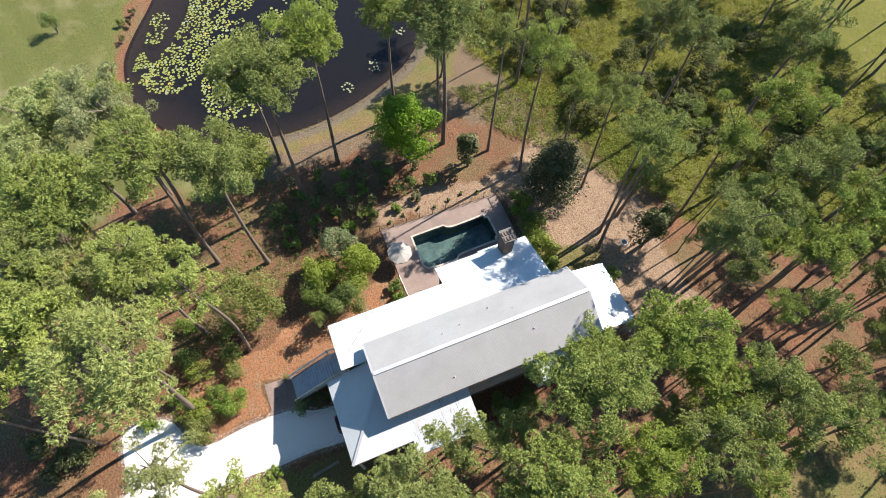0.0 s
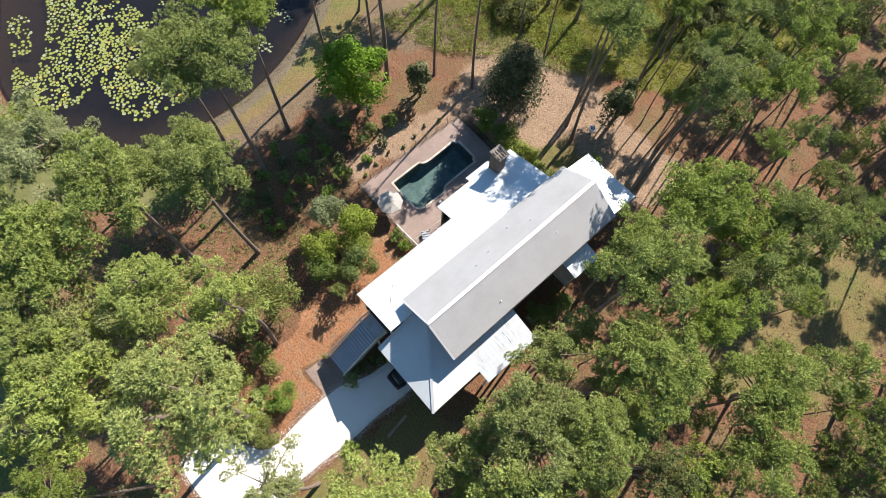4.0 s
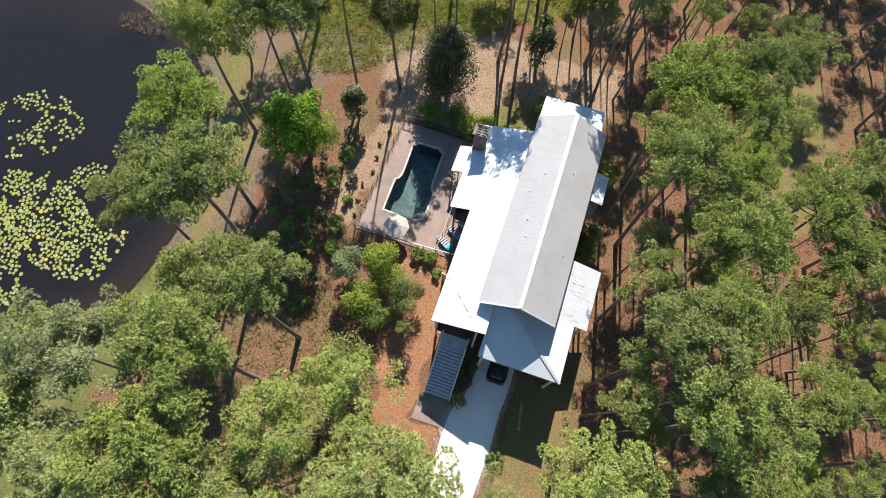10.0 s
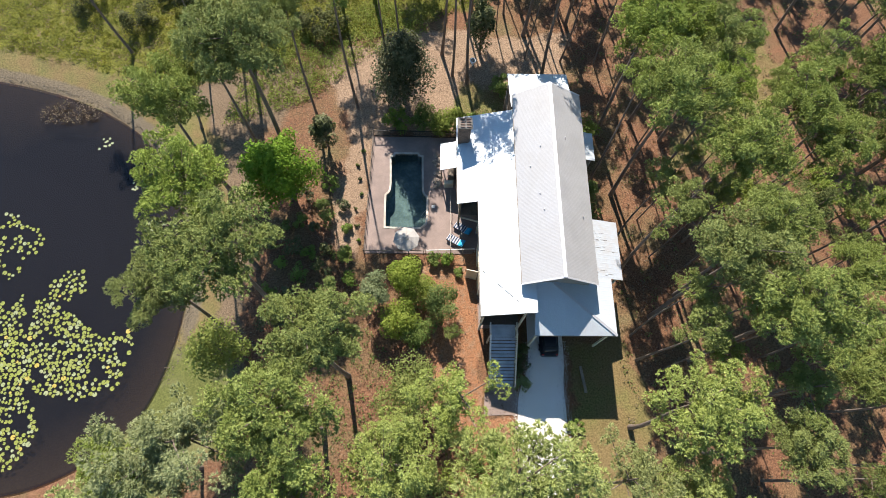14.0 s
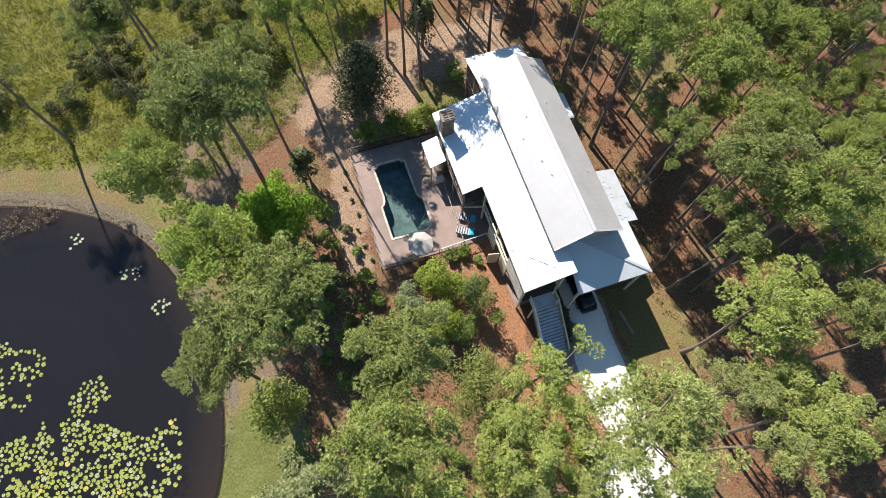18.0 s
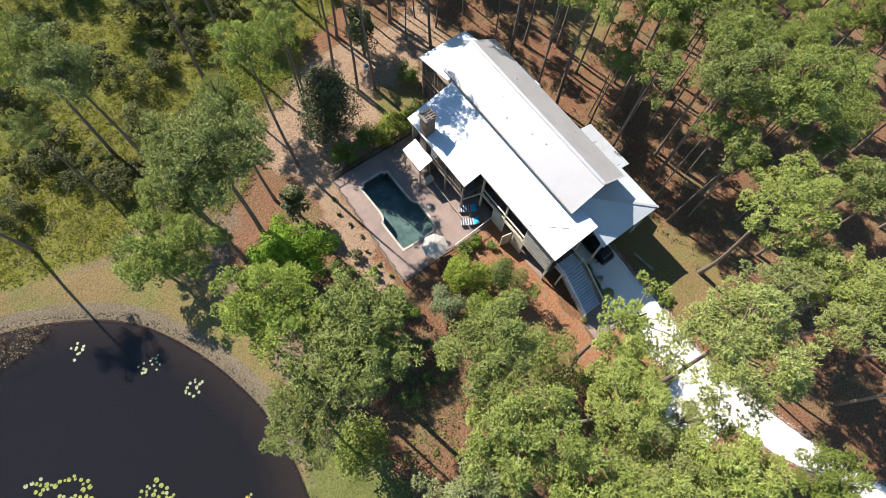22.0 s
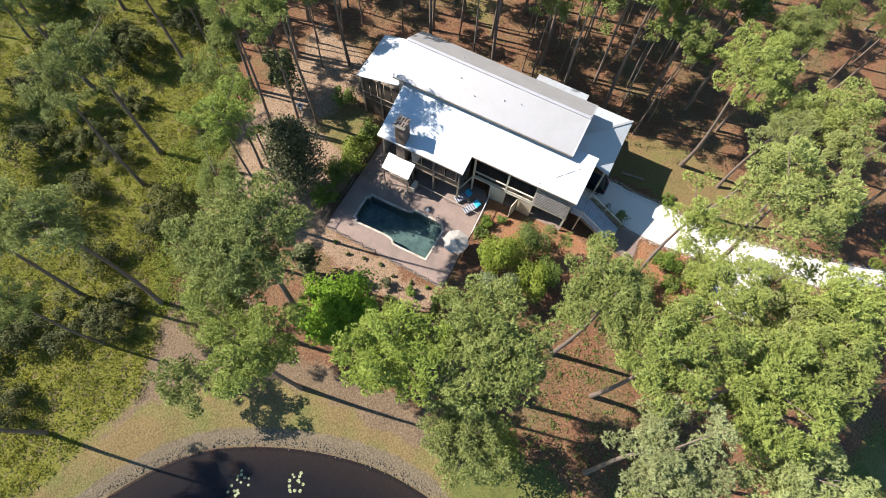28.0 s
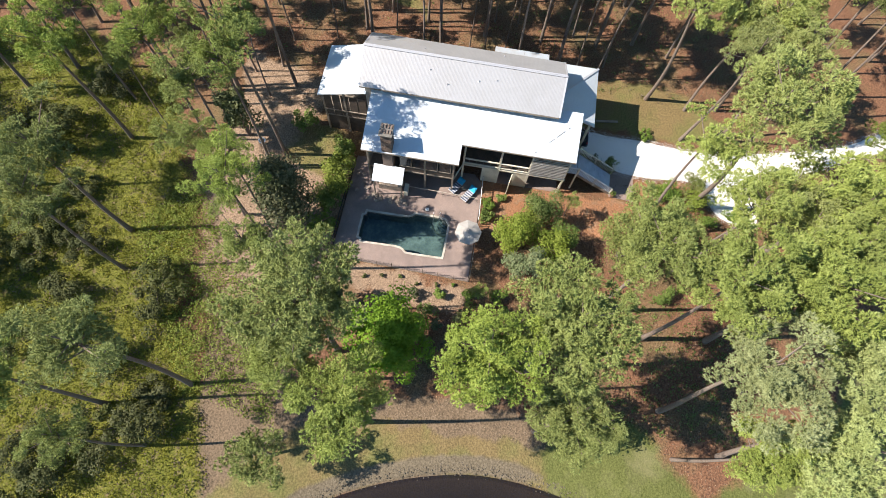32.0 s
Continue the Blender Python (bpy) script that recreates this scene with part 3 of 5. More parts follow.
# four full crowns, four airy ones, three for the wood behind, two pale, two slim, a grey one, a pale airy one
PINE_KINDS = []
for k in range(17):
    flat = (0.78, 0.66, 0.9, 0.72, 1.0, 0.85, 0.7, 1.05, 0.8, 0.95, 0.7, 0.75, 0.85, 1.1, 0.95, 0.8, 0.7)[k]
    if k < 4:
        _c, _crown = pine_crown(26, 5, 48, flat, 7, 0.052, 0.5, 0.8, length=0.17)
    elif k < 8:
        _c, _crown = pine_crown(15, 4, 46, flat, 7, 0.052, 0.47, 1.9, length=0.18)
    elif k < 11:
        _c, _crown = pine_crown(20, 4, 40, flat, 7, 0.06, 0.55, 1.7, length=0.21, material=M_NEEDLE_FAR)
    elif k < 13:
        _c, _crown = pine_crown(24, 4, 48, flat, 7, 0.052, 0.53, 1.0, length=0.18, material=M_NEEDLE_PALE)
    elif k == 15:
        _c, _crown = pine_crown(25, 5, 44, flat, 7, 0.05, 0.46, 2.2, length=0.18, material=M_NEEDLE_GREY)
    elif k == 16:
        _c, _crown = pine_crown(13, 4, 40, flat, 7, 0.05, 0.44, 2.2, length=0.18, material=M_NEEDLE_PALE)
    else:
        _c, _crown = pine_crown(14, 4, 30, flat, 7, 0.08, 0.6, 1.8, length=0.26)
    PINE_KINDS.append((_crown, pine_trunk(_c, 15.5, 0.15 + 0.04 * k)))


def pine(x, y, mid, radius, kind, turn, group="pines round the house", label="tall pine with a bare brown trunk and tufted green crown"):
    crown, trunk = PINE_KINDS[kind]
    t = thing("pine_tree", x, y, -0.05, label, "tree", group, rz=turn)
    s = radius / 3.5
    part("trunk", trunk, None, t, "", Matrix.Diagonal((s, s, mid / 15.5, 1)))
    part("crown", crown, None, t, "", Matrix.Translation((0, 0, mid)) @ Matrix.Diagonal((s, s, s, 1)))
    return t


# x, y, height of the crown's middle, its radius
STAND_POND = [(-29.1, -18.4, 15.5, 4.2), (-25.7, -12.9, 17.2, 4.0), (-19.8, -10.9, 17.6, 3.6), (-18.0, -6.2, 17.2, 3.5), (-19.0, -17.0, 17.0, 4.2), (-24.5, -0.8, 18.0, 4.2), (-27.3, 4.1, 17.8, 3.4), (-31.2, 12.6, 15.6, 3.3), (-28.4, 16.8, 15.0, 3.0), (-25.6, 16.2, 17.8, 4.4), (-29.6, -2.0, 13.8, 3.0), (-29.9, -14.0, 14.5, 2.6), (-12.8, -13.4, 16.0, 2.9), (-10.8, -21.0, 14.6, 4.3), (-15.0, -20.6, 15.5, 3.4), (-9.2, -10.3, 16.2, 3.3), (-4.9, -15.2, 17.0, 4.5), (-9.4, -16.9, 14.0, 2.0), (-13.2, -17.4, 14.5, 3.0), (-23.0, -20.5, 15.5, 3.6)]
STAND_NORTH = [(-22.6, 20.6, 17.0, 2.8), (-18.7, 22.8, 17.8, 3.0), (-14.2, 28.2, 14.5, 2.7), (-9.6, 29.9, 14.9, 3.2), (-17.6, 38.2, 15.0, 4.0), (-14.5, 49.4, 14.0, 4.2), (-7.8, 42.0, 14.6, 3.8), (-6.4, 34.6, 15.1, 3.2), (-0.1, 32.8, 15.5, 4.0), (-0.6, 38.8, 15.5, 4.2), (3.7, 39.6, 15.5, 3.3), (4.9, 34.7, 15.0, 3.6), (-30.7, 28.0, 18.5, 3.9), (-33.4, 34.4, 15.5, 3.6), (-36.0, 30.2, 12.5, 2.4), (-6.7, 26.2, 17.5, 3.3), (-8.4, 27.1, 16.8, 2.9), (-15.6, 24.8, 15.5, 2.4), (-21.4, 37.4, 15.0, 3.4), (1.8, 27.2, 17.8, 3.2), (-44.3, 29.5, 13.5, 3.2), (-0.6, 50.5, 13.0, 3.6), (-4.1, 54.0, 13.0, 3.6)]
STAND_EAST = [(8.0, 12.3, 17.8, 3.8), (7.1, 19.6, 16.4, 3.8), (5.9, 14.2, 16.6, 2.6), (10.9, 21.3, 14.5, 3.2), (12.9, 24.2, 15.5, 3.2), (7.9, 4.0, 15.6, 3.0), (12.4, 8.0, 17.0, 3.8), (13.1, 14.7, 15.0, 2.8), (15.9, 27.4, 14.7, 3.2), (10.3, -0.6, 17.4, 3.8), (13.0, 1.6, 17.8, 3.0), (13.9, 19.0, 15.5, 3.3), (18.6, 12.9, 15.5, 3.3), (21.0, 9.7, 15.0, 3.2), (21.6, 18.0, 15.0, 3.0), (13.5, -4.6, 17.8, 3.9), (20.2, -0.9, 15.0, 2.8), (14.4, -8.8, 14.8, 3.0), (20.2, -7.7, 13.0, 3.0), (13.4, -12.8, 14.8, 2.7), (7.3, -10.4, 15.0, 3.9), (2.3, -14.3, 14.8, 3.1), (6.5, -15.1, 13.0, 2.9), (3.8, -19.2, 14.5, 2.9), (7.4, -18.2, 13.5, 3.6)]
_n = 0
KNOWN = []
for stand in (STAND_POND, STAND_NORTH, STAND_EAST):
    for x, y, mid, radius in stand:
        full = stand is STAND_POND and x < -11
        if stand is STAND_POND:
            radius *= 1.09
        kind = _n % 4 + (0 if full or stand is STAND_EAST and _n % 3 else 4)
        if -14 < x < 9 and y < -9:
            kind = 16 if radius < 2.8 or y > -12 and x < 0 or 0 < x < 6 and radius < 3.2 else 11 + _n % 2
        if x < -22 and y < -12 and radius > 3:
            kind, radius = 15, radius * 0.95
        pine(x, y, mid, radius, kind, (_n * 77) % 360)
        KNOWN.append((x, y))
        _n += 1
# the wood goes on behind these stands
for _ in range(9000):
    x, y = rng.uniform(-46, 46), rng.uniform(-50, 84)
    east = x > 16 + 2 * math.sin(y * 0.4)
    north = y > 36 and x > 0 or y > 60 and x > -48
    south = y < -24 and not (-4 < x - 1.5 - 0.46 * (-y - 26) < 4.5) and x > -12
    if not (east or north or south):
        continue
    gap = 4.5 if east else (5.0 if south else 5.2)
    if any((x - a) ** 2 + (y - b) ** 2 < gap * gap for a, b in KNOWN) or inside(np.array([x]), np.array([y]), GRASS_EAST)[0]:
        continue
    KNOWN.append((x, y))
    pine(x, y, rng.uniform(13, 16.5), rng.uniform(2.2, 3.4), 8 + _n % 3, rng.uniform(0, 360), "pines of the wood", "pine of the surrounding wood with a green crown")
    _n += 1
    if _n > 250:
        break
# slim trees of the stand beside the house
_wood = _n
for _ in range(900):
    x, y = rng.uniform(7.5, 26), rng.uniform(-6, 44)
    if y > 24 and rng.uniform() < 0.5:
        x -= 16
    if x < 7 and y < 26 or any((x - a) ** 2 + (y - b) ** 2 < 2.3 ** 2 for a, b in KNOWN) or inside(np.array([x]), np.array([y]), GRASS_EAST)[0]:
        continue
    KNOWN.append((x, y))
    pine(x, y, rng.uniform(11, 15), rng.uniform(1.3, 2.2), 13 + _n % 2, rng.uniform(0, 360), "slim pines beside the house", "slim pine with a thin straight trunk and small crown")
    _n += 1
    if _n > _wood + 46:
        break


def leafy(name, x, y, height, radius, material, count, leaf, label, category, base=0.15, lumps=14, stems=5, group="", trunk=0.0, cone=0.0, lump=1.0):
    """A tree or shrub of leaf clumps on stems; base: where its leaves begin, as a share of the height."""
    t = thing(name, x, y, -0.03, label, category, group)
    lo = height * base
    mid, half = (lo + height) / 2, (height - lo) / 2
    d = ball_points(lumps, 0.35)
    c = d * rng.uniform(0.35, 0.8, (lumps, 1)) * np.array([radius, radius, half]) + np.array([0, 0, mid])
    taper = 1 - cone * (c[:, 2] - lo) / (height - lo)
    c[:, :2] *= taper[:, None]
    r = rng.uniform(0.3, 0.5, lumps) * min(radius, half * 1.4) * (0.5 + 0.5 * taper) * lump
    per = max(6, count // lumps)
    q = ball_points(per * lumps, 0.35).reshape(lumps, per, 3)
    spots = c[:, None] + q * r[:, None, None] * rng.uniform(0.6, 1.05, (lumps, per, 1))
    spots[:, :, 2] = np.maximum(spots[:, :, 2], 0.08)
    v = leaves(spots.reshape(-1, 3), q.reshape(-1, 3) + np.array([0, 0, 0.5]), leaf, leaf * 0.62, 0.55)
    bm = bmesh.new()
    foot = trunk or 0.05
    for i in range(stems):
        e = c[i % lumps]
        s = Vector((rng.uniform(-0.1, 0.1), rng.uniform(-0.1, 0.1), 0))
        m_ = Vector((e[0] * 0.35, e[1] * 0.35, max(lo, e[2] * 0.5)))
        add_beam(bm, s, m_, foot * 2, foot * 1.4, 6)
        add_beam(bm, m_, e, foot * 1.4, foot * 0.5, 5)
    part("trunk" if trunk else "stem", bm, M_BARK, t)
    part("crown", loose_mesh("crown", v, 4, material), material, t)
    return t


leafy("broadleaf_tree", -24.6, 11.6, 10.0, 5.0, M_LEAF_LIME, 14000, 0.24, "bright lime green spreading broadleaf tree by the pond", "tree", 0.15, 62, 16, "", 0.13, 0.3, 0.55)
leafy("magnolia_tree", -13.5, 23.4, 11.0, 4.5, M_LEAF_DARK, 13000, 0.25, "dark glossy magnolia tree north of the pool", "tree", 0.02, 60, 14, "", 0.12, 0.72)
leafy("magnolia_tree", -5.2, 30.3, 8.5, 2.5, M_LEAF_DARK, 4500, 0.25, "dark narrow magnolia tree among pine trunks", "tree", 0.05, 22, 8, "", 0.1, 0.5)
leafy("magnolia_tree", -21.5, 17.6, 6.2, 1.9, M_LEAF_DARK, 2800, 0.26, "young dark magnolia on bare straw ground", "tree", 0.04, 18, 7, "", 0.07, 0.5)
leafy("shore_tree", -28.4, -4.7, 7.6, 2.7, M_LEAF_OLIVE, 3800, 0.24, "olive yellow bushy tree on the pond bank", "tree", 0.12, 20, 7, "", 0.09)
leafy("garden_tree", -11.9, -8.4, 8.6, 3.1, M_LEAF_OLIVE, 6000, 0.2, "yellow green small tree beside the mulch bed", "tree", 0.2, 18, 6, "", 0.08)
SHRUBS = [("shrub", -13.2, 2.2, 5.0, 2.0, M_LEAF_OLIVE, 3400, 0.2, "dense yellow green evergreen shrub below the pool deck"), ("shrub", -15.6, 1.0, 5.4, 1.5, M_LEAF_GREY, 2400, 0.2, "grey green upright shrub in the garden bed"), ("shrub", -13.6, -1.6, 4.2, 1.8, M_LEAF_OLIVE, 2600, 0.2, "yellow green shrub in the garden bed"), ("shrub", -9.8, -0.6, 4.6, 1.9, M_LEAF_GREEN, 3000, 0.18, "light green feathery shrub on red mulch"), ("shrub", -11.7, -2.4, 3.4, 1.6, M_LEAF_GREEN, 2200, 0.18, "light green shrub on the mulch bed"), ("shrub", -11.4, 1.2, 3.8, 1.5, M_LEAF_OLIVE, 2200, 0.18, "yellow green evergreen shrub on the mulch bed"), ("shrub", -4.9, -12.5, 2.6, 1.2, M_LEAF_GREEN, 2200, 0.16, "clipped round green bush beside the driveway"), ("shrub", -3.8, -15.2, 2.0, 1.5, M_LEAF_OLIVE, 1700, 0.17, "low yellow green bush at the driveway edge"), ("shrub", -5.4, -15.8, 2.4, 1.3, M_LEAF_OLIVE, 1500, 0.17, "low yellow green bush at the driveway edge"), ("shrub", -9.2, 20.3, 2.6, 1.6, M_LEAF_OLIVE, 2200, 0.2, "bright green shrub along the pool fence"), ("shrub", -11.4, 20.6, 2.2, 1.5, M_LEAF_GREEN, 1700, 0.2, "green shrub along the pool fence"), ("shrub", -7.6, 20.2, 2.4, 1.4, M_LEAF_OLIVE, 1700, 0.2, "bright green shrub along the pool fence"), ("shrub", -5.7, 20.0, 2.3, 1.2, M_LEAF_GREEN, 1400, 0.2, "light green shrub by the chimney corner"), ("shrub", -14.2, 20.5, 1.9, 1.3, M_LEAF_GREEN, 1300, 0.2, "green shrub along the pool fence"), ("shrub", -3.1, 24.7, 2.4, 1.1, M_LEAF_GREEN, 1100, 0.2, "loose green shrub on straw ground"), ("shrub", -2.3, -6.9, 1.5, 0.7, M_LEAF_GREY, 600, 0.16, "pale leaved shrub between stairs and driveway"), ("shrub", -2.3, -5.2, 1.3, 0.7, M_LEAF_DARK, 500, 0.18, "dark shrub between stairs and driveway"), ("shrub", -2.2, -3.9, 1.4, 0.6, M_LEAF_DARK, 450, 0.18, "dark shrub between stairs and driveway"), ("shrub", 2.4, -10.5, 0.7, 0.9, M_LEAF_GREEN, 700, 0.14, "low bright green shrub on the front lawn"), ("shrub", 4.6, 9.6, 2.6, 1.3, M_LEAF_GREEN, 1300, 0.18, "green shrub beside the east wall"), ("shrub", 5.0, 11.6, 3.2, 1.2, M_LEAF_GREEN, 1200, 0.18, "green shrub beside the east wall"), ("shrub", 5.4, 18.2, 3.4, 1.5, M_LEAF_GREEN, 1500, 0.18, "green shrub at the house corner"), ("shrub", -10.4, 4.9, 1.3, 0.7, M_LEAF_GREEN, 500, 0.22, "broad leaved green plant beside the deck"), ("shrub", -9.0, 4.8, 1.1, 0.6, M_LEAF_GREEN, 400, 0.22, "broad leaved green plant beside the deck"), ("shrub", -7.9, 3.6, 0.7, 0.6, M_LEAF_GREEN, 260, 0.2, "small green plant on red mulch")]
for name, x, y, h, r, mt, cnt, leaf, label in SHRUBS:
    leafy(name, x, y, h * 1.1, r * 1.22, mt, int(cnt * 1.4), leaf, label, "shrub", 0.05, 12, 5)

# ---- the house ----
house = thing("house", 0, 0, 0, "long timber house on raised floor with pale ribbed metal roofs", "house")


def roof(name, corners, material, label, step=0.3):
    fine = step < 0.2
    return part(name, roof_sheet(corners, step=step, rib=0.0025 if fine else 0.003), material, house, label)


EAVE, RIDGE, HALF, LONG = 8.35, 10.25, 3.14, 18.4
roof("main_roof_slope", [(-HALF, LONG, EAVE), (-HALF, 0, EAVE), (0, 0, RIDGE), (0, LONG, RIDGE)], M_ROOF_MAIN, "ribbed grey metal slope facing the pool", 0.12)
roof("main_roof_slope", [(HALF, 0, EAVE), (HALF, LONG, EAVE), (0, LONG, RIDGE), (0, 0, RIDGE)], M_ROOF_MAIN, "ribbed grey metal slope facing the wood", 0.12)
_bm = bmesh.new()
add_beam(_bm, (-0.07, -0.03, RIDGE + 0.0), (-0.07, LONG + 0.03, RIDGE + 0.0), 0.15, 0.04)
add_beam(_bm, (0.07, -0.03, RIDGE + 0.0), (0.07, LONG + 0.03, RIDGE + 0.0), 0.15, 0.04)
part("ridge_cap", _bm, M_RIDGE, house, "bright folded metal ridge cap")
for y in (-0.02, LONG + 0.02):
    for s in (-1, 1):
        part("verge_trim", beam((s * HALF, y, EAVE - 0.02), (0, y, RIDGE - 0.02), 0.16, 0.05), M_RIDGE, house)
# pool side: one shed roof, deeper over the patio
W_IN, W_IN_Z, W_OUT, W_DEEP = -2.75, 7.62, -6.4, -8.25
slope_w = 0.29
zw = lambda x: W_IN_Z - slope_w * (W_IN - x)
roof("west_roof", [(W_OUT, 8.25, zw(W_OUT)), (W_OUT, -2.27, zw(W_OUT)), (W_IN, -2.27, W_IN_Z), (W_IN, 8.25, W_IN_Z)], M_ROOF, "broad pale metal roof over the porch", 0.4)
roof("patio_roof", [(W_DEEP, 17.35, zw(W_DEEP)), (W_DEEP, 8.25, zw(W_DEEP)), (W_IN, 8.25, W_IN_Z), (W_IN, 17.35, W_IN_Z)], M_ROOF, "broad pale metal roof over the patio room", 0.4)
roof("porch_return_roof", [(W_IN, 0.3, W_IN_Z), (W_IN, -2.27, W_IN_Z), (-1.87, -2.27, zw(-1.87)), (-1.87, 0.3, zw(-1.87))], M_ROOF, "", 0.4)
for _a, _b in ((0.02, 0.08), (0.42, 0.56), (0.62, 0.84), (0.93, 0.98)):
    _p, _q = [(-6.2 + 2.9 * f, 1.7 - 3.0 * f, zw(-6.2 + 2.9 * f) + 0.04) for f in (_a, _b)]
    part("roof_seam", beam(_p, _q, 0.03, 0.01), M_CAP, house, "dull weathered lap line")
# carport: half hip, running on along the wood side
C_Z, C_S, C_E = 6.06, -3.76, 4.98
slope_e, slope_s = 0.30, 0.39
ze = lambda x: C_Z + slope_e * (C_E - x)
zs = lambda y: C_Z + slope_s * (y - C_S)
hip_x = C_E - (zs(0.35) - C_Z) / slope_e
roof("carport_roof", [(-1.85, C_S, C_Z), (C_E, C_S, C_Z), (hip_x, 0.35, zs(0.35)), (-1.85, 0.35, zs(0.35))], M_ROOF, "pale metal carport roof in the gable's shade", 0.4)
roof("carport_side_roof", [(C_E, C_S, C_Z), (C_E, 1.2, C_Z), (hip_x, 1.2, ze(hip_x)), (hip_x, 0.35, zs(0.35))], M_ROOF, "", 0.4)
roof("side_porch_roof", [(6.1, 1.2, ze(6.1)), (6.1, 6.65, ze(6.1)), (2.7, 6.65, ze(2.7)), (2.7, 1.2, ze(2.7))], M_ROOF_OLD, "rust-streaked pale metal porch roof", 0.4)
# thin dark strips draw the shadow lines of the sheet laps, and their rust
for k in range(20):
    _x, _y = 2.9 + 2.5 * ((k * k * 0.37 + k * 0.618) % 1.0), 1.4 + 5.1 * ((k * 0.381 + 0.07 * k * k) % 1.0)
    part("roof_seam", beam((_x, _y, ze(_x) + 0.006), (_x + 0.3 + 0.12 * (k % 4), _y, ze(_x + 0.3 + 0.12 * (k % 4)) + 0.006), 0.018, 0.012), M_CAP, house, "dark line of lap shadow and rust")
part("hip_cap", beam((C_E, C_S, C_Z + 0.03), (hip_x, 0.3, zs(0.3) + 0.03), 0.22, 0.04), M_RIDGE, house)
part("verge_trim", beam((-1.87, C_S, C_Z + 0.02), (-1.87, 0.3, zs(0.3) + 0.02), 0.08, 0.12), M_RIDGE, house)
# far end porch and the small wood side roof
roof("north_porch_roof", [(2.8, 22.7, 5.95), (-3.1, 22.7, 5.95), (-3.1, 17.9, 7.25), (2.8, 17.9, 7.25)], M_ROOF, "pale metal porch roof dappled with shade", 0.4)
roof("east_bay_roof", [(4.65, 12.7, 6.25), (4.65, 15.65, 6.25), (2.7, 15.65, 6.75), (2.7, 12.7, 6.75)], M_ROOF, "", 0.4)
# eave boards and gutters
for a, b in (((W_OUT, -2.27, zw(W_OUT) - 0.12), (W_OUT, 8.2, zw(W_OUT) - 0.12)), ((W_DEEP, 8.25, zw(W_DEEP) - 0.12), (W_DEEP, 17.3, zw(W_DEEP) - 0.12)), ((-1.85, C_S, C_Z - 0.12), (C_E, C_S, C_Z - 0.12)), ((C_E, C_S, C_Z - 0.12), (C_E, 1.2, C_Z - 0.12)), ((6.1, 1.2, ze(6.1) - 0.12), (6.1, 6.6, ze(6.1) - 0.12)), ((-3.1, 22.68, 5.84), (2.8, 22.68, 5.84)), ((-HALF, 0, EAVE - 0.13), (-HALF, LONG, EAVE - 0.13)), ((HALF, 0, EAVE - 0.13), (HALF, LONG, EAVE - 0.13)), ((W_OUT, -2.25, zw(W_OUT) - 0.12), (-1.9, -2.25, zw(-1.9) - 0.12))):
    part("eave_board", beam(a, b, 0.05, 0.14), M_TIMBER, house)


def gable_wall(y0, y1):
    bm = bmesh.new()
    pts = [(-2.75, 2.7), (2.75, 2.7), (2.75, 8.45), (0, 10.1), (-2.75, 8.45)]
    a = [bm.verts.new((x, y0, z)) for x, z in pts]
    b = [bm.verts.new((x, y1, z)) for x, z in pts]
    bm.faces.new(a)
    bm.faces.new(b[::-1])
    for i in range(5):
        j = (i + 1) % 5
        bm.faces.new((a[i], b[i], b[j], a[j]))
    bmesh.ops.recalc_face_normals(bm, faces=bm.faces)
    return bm


for y in (0.4, 17.85):
    part("gable_wall", gable_wall(y, y + 0.15), M_SIDING, house, "grey lap siding gable wall")
for x in (-2.75, 2.6):
    part("side_wall", box((x, 0.55, 2.7), (x + 0.15, 17.85, 8.42)), M_SIDING, house, "grey lap siding wall under the eaves")
part("floor_frame", box((-2.75, 0.4, 2.55), (2.75, 18.0, 2.7)), M_TIMBER, house)
for x in (-2.772, 2.752):
    for k in range(8):
        z = 7.72 + 0.09 * k if x < 0 else 3.0 + 0.6 * k
        part("siding_board", box((x, 0.6, z), (x + 0.02, 17.8, z + 0.085)), M_SIDING, house)
# ground floor rooms under the raised floor
part("lower_wall", box((-2.6, 3.2, 0), (-2.45, 17.6, 2.55)), M_DOORWOOD, house, "dark timber ground floor wall")
part("lower_wall", box((2.3, 3.2, 0), (2.45, 17.6, 2.55)), M_DOORWOOD, house)
part("lower_wall", box((-2.45, 3.2, 0), (2.3, 3.35, 2.55)), M_DOORWOOD, house)
part("lower_wall", box((-2.45, 17.45, 0), (2.3, 17.6, 2.55)), M_DOORWOOD, house)
for x, y, top in ((4.6, -3.4, 5.95), (-1.5, -3.4, 5.95), (4.6, 0.9, 5.95), (5.8, 1.6, 5.6), (5.8, 6.3, 5.6), (5.8, 4.0, 5.6), (-6.05, -1.9, 6.35), (-6.05, 1.5, 6.35), (-6.05, 4.4, 6.35), (-6.05, 7.9, 6.35), (-7.9, 8.7, 5.85), (-7.9, 11.4, 5.85), (-7.9, 16.9, 5.85), (-2.8, 22.3, 5.8), (2.5, 22.3, 5.8), (-2.8, 20.2, 6.4), (2.5, 20.2, 6.4), (-2.55, -1.9, 7.4)):
    part("post", box((x - 0.09, y - 0.09, 0), (x + 0.09, y + 0.09, top)), M_TIMBER if y > 8 else M_CREAM, house)
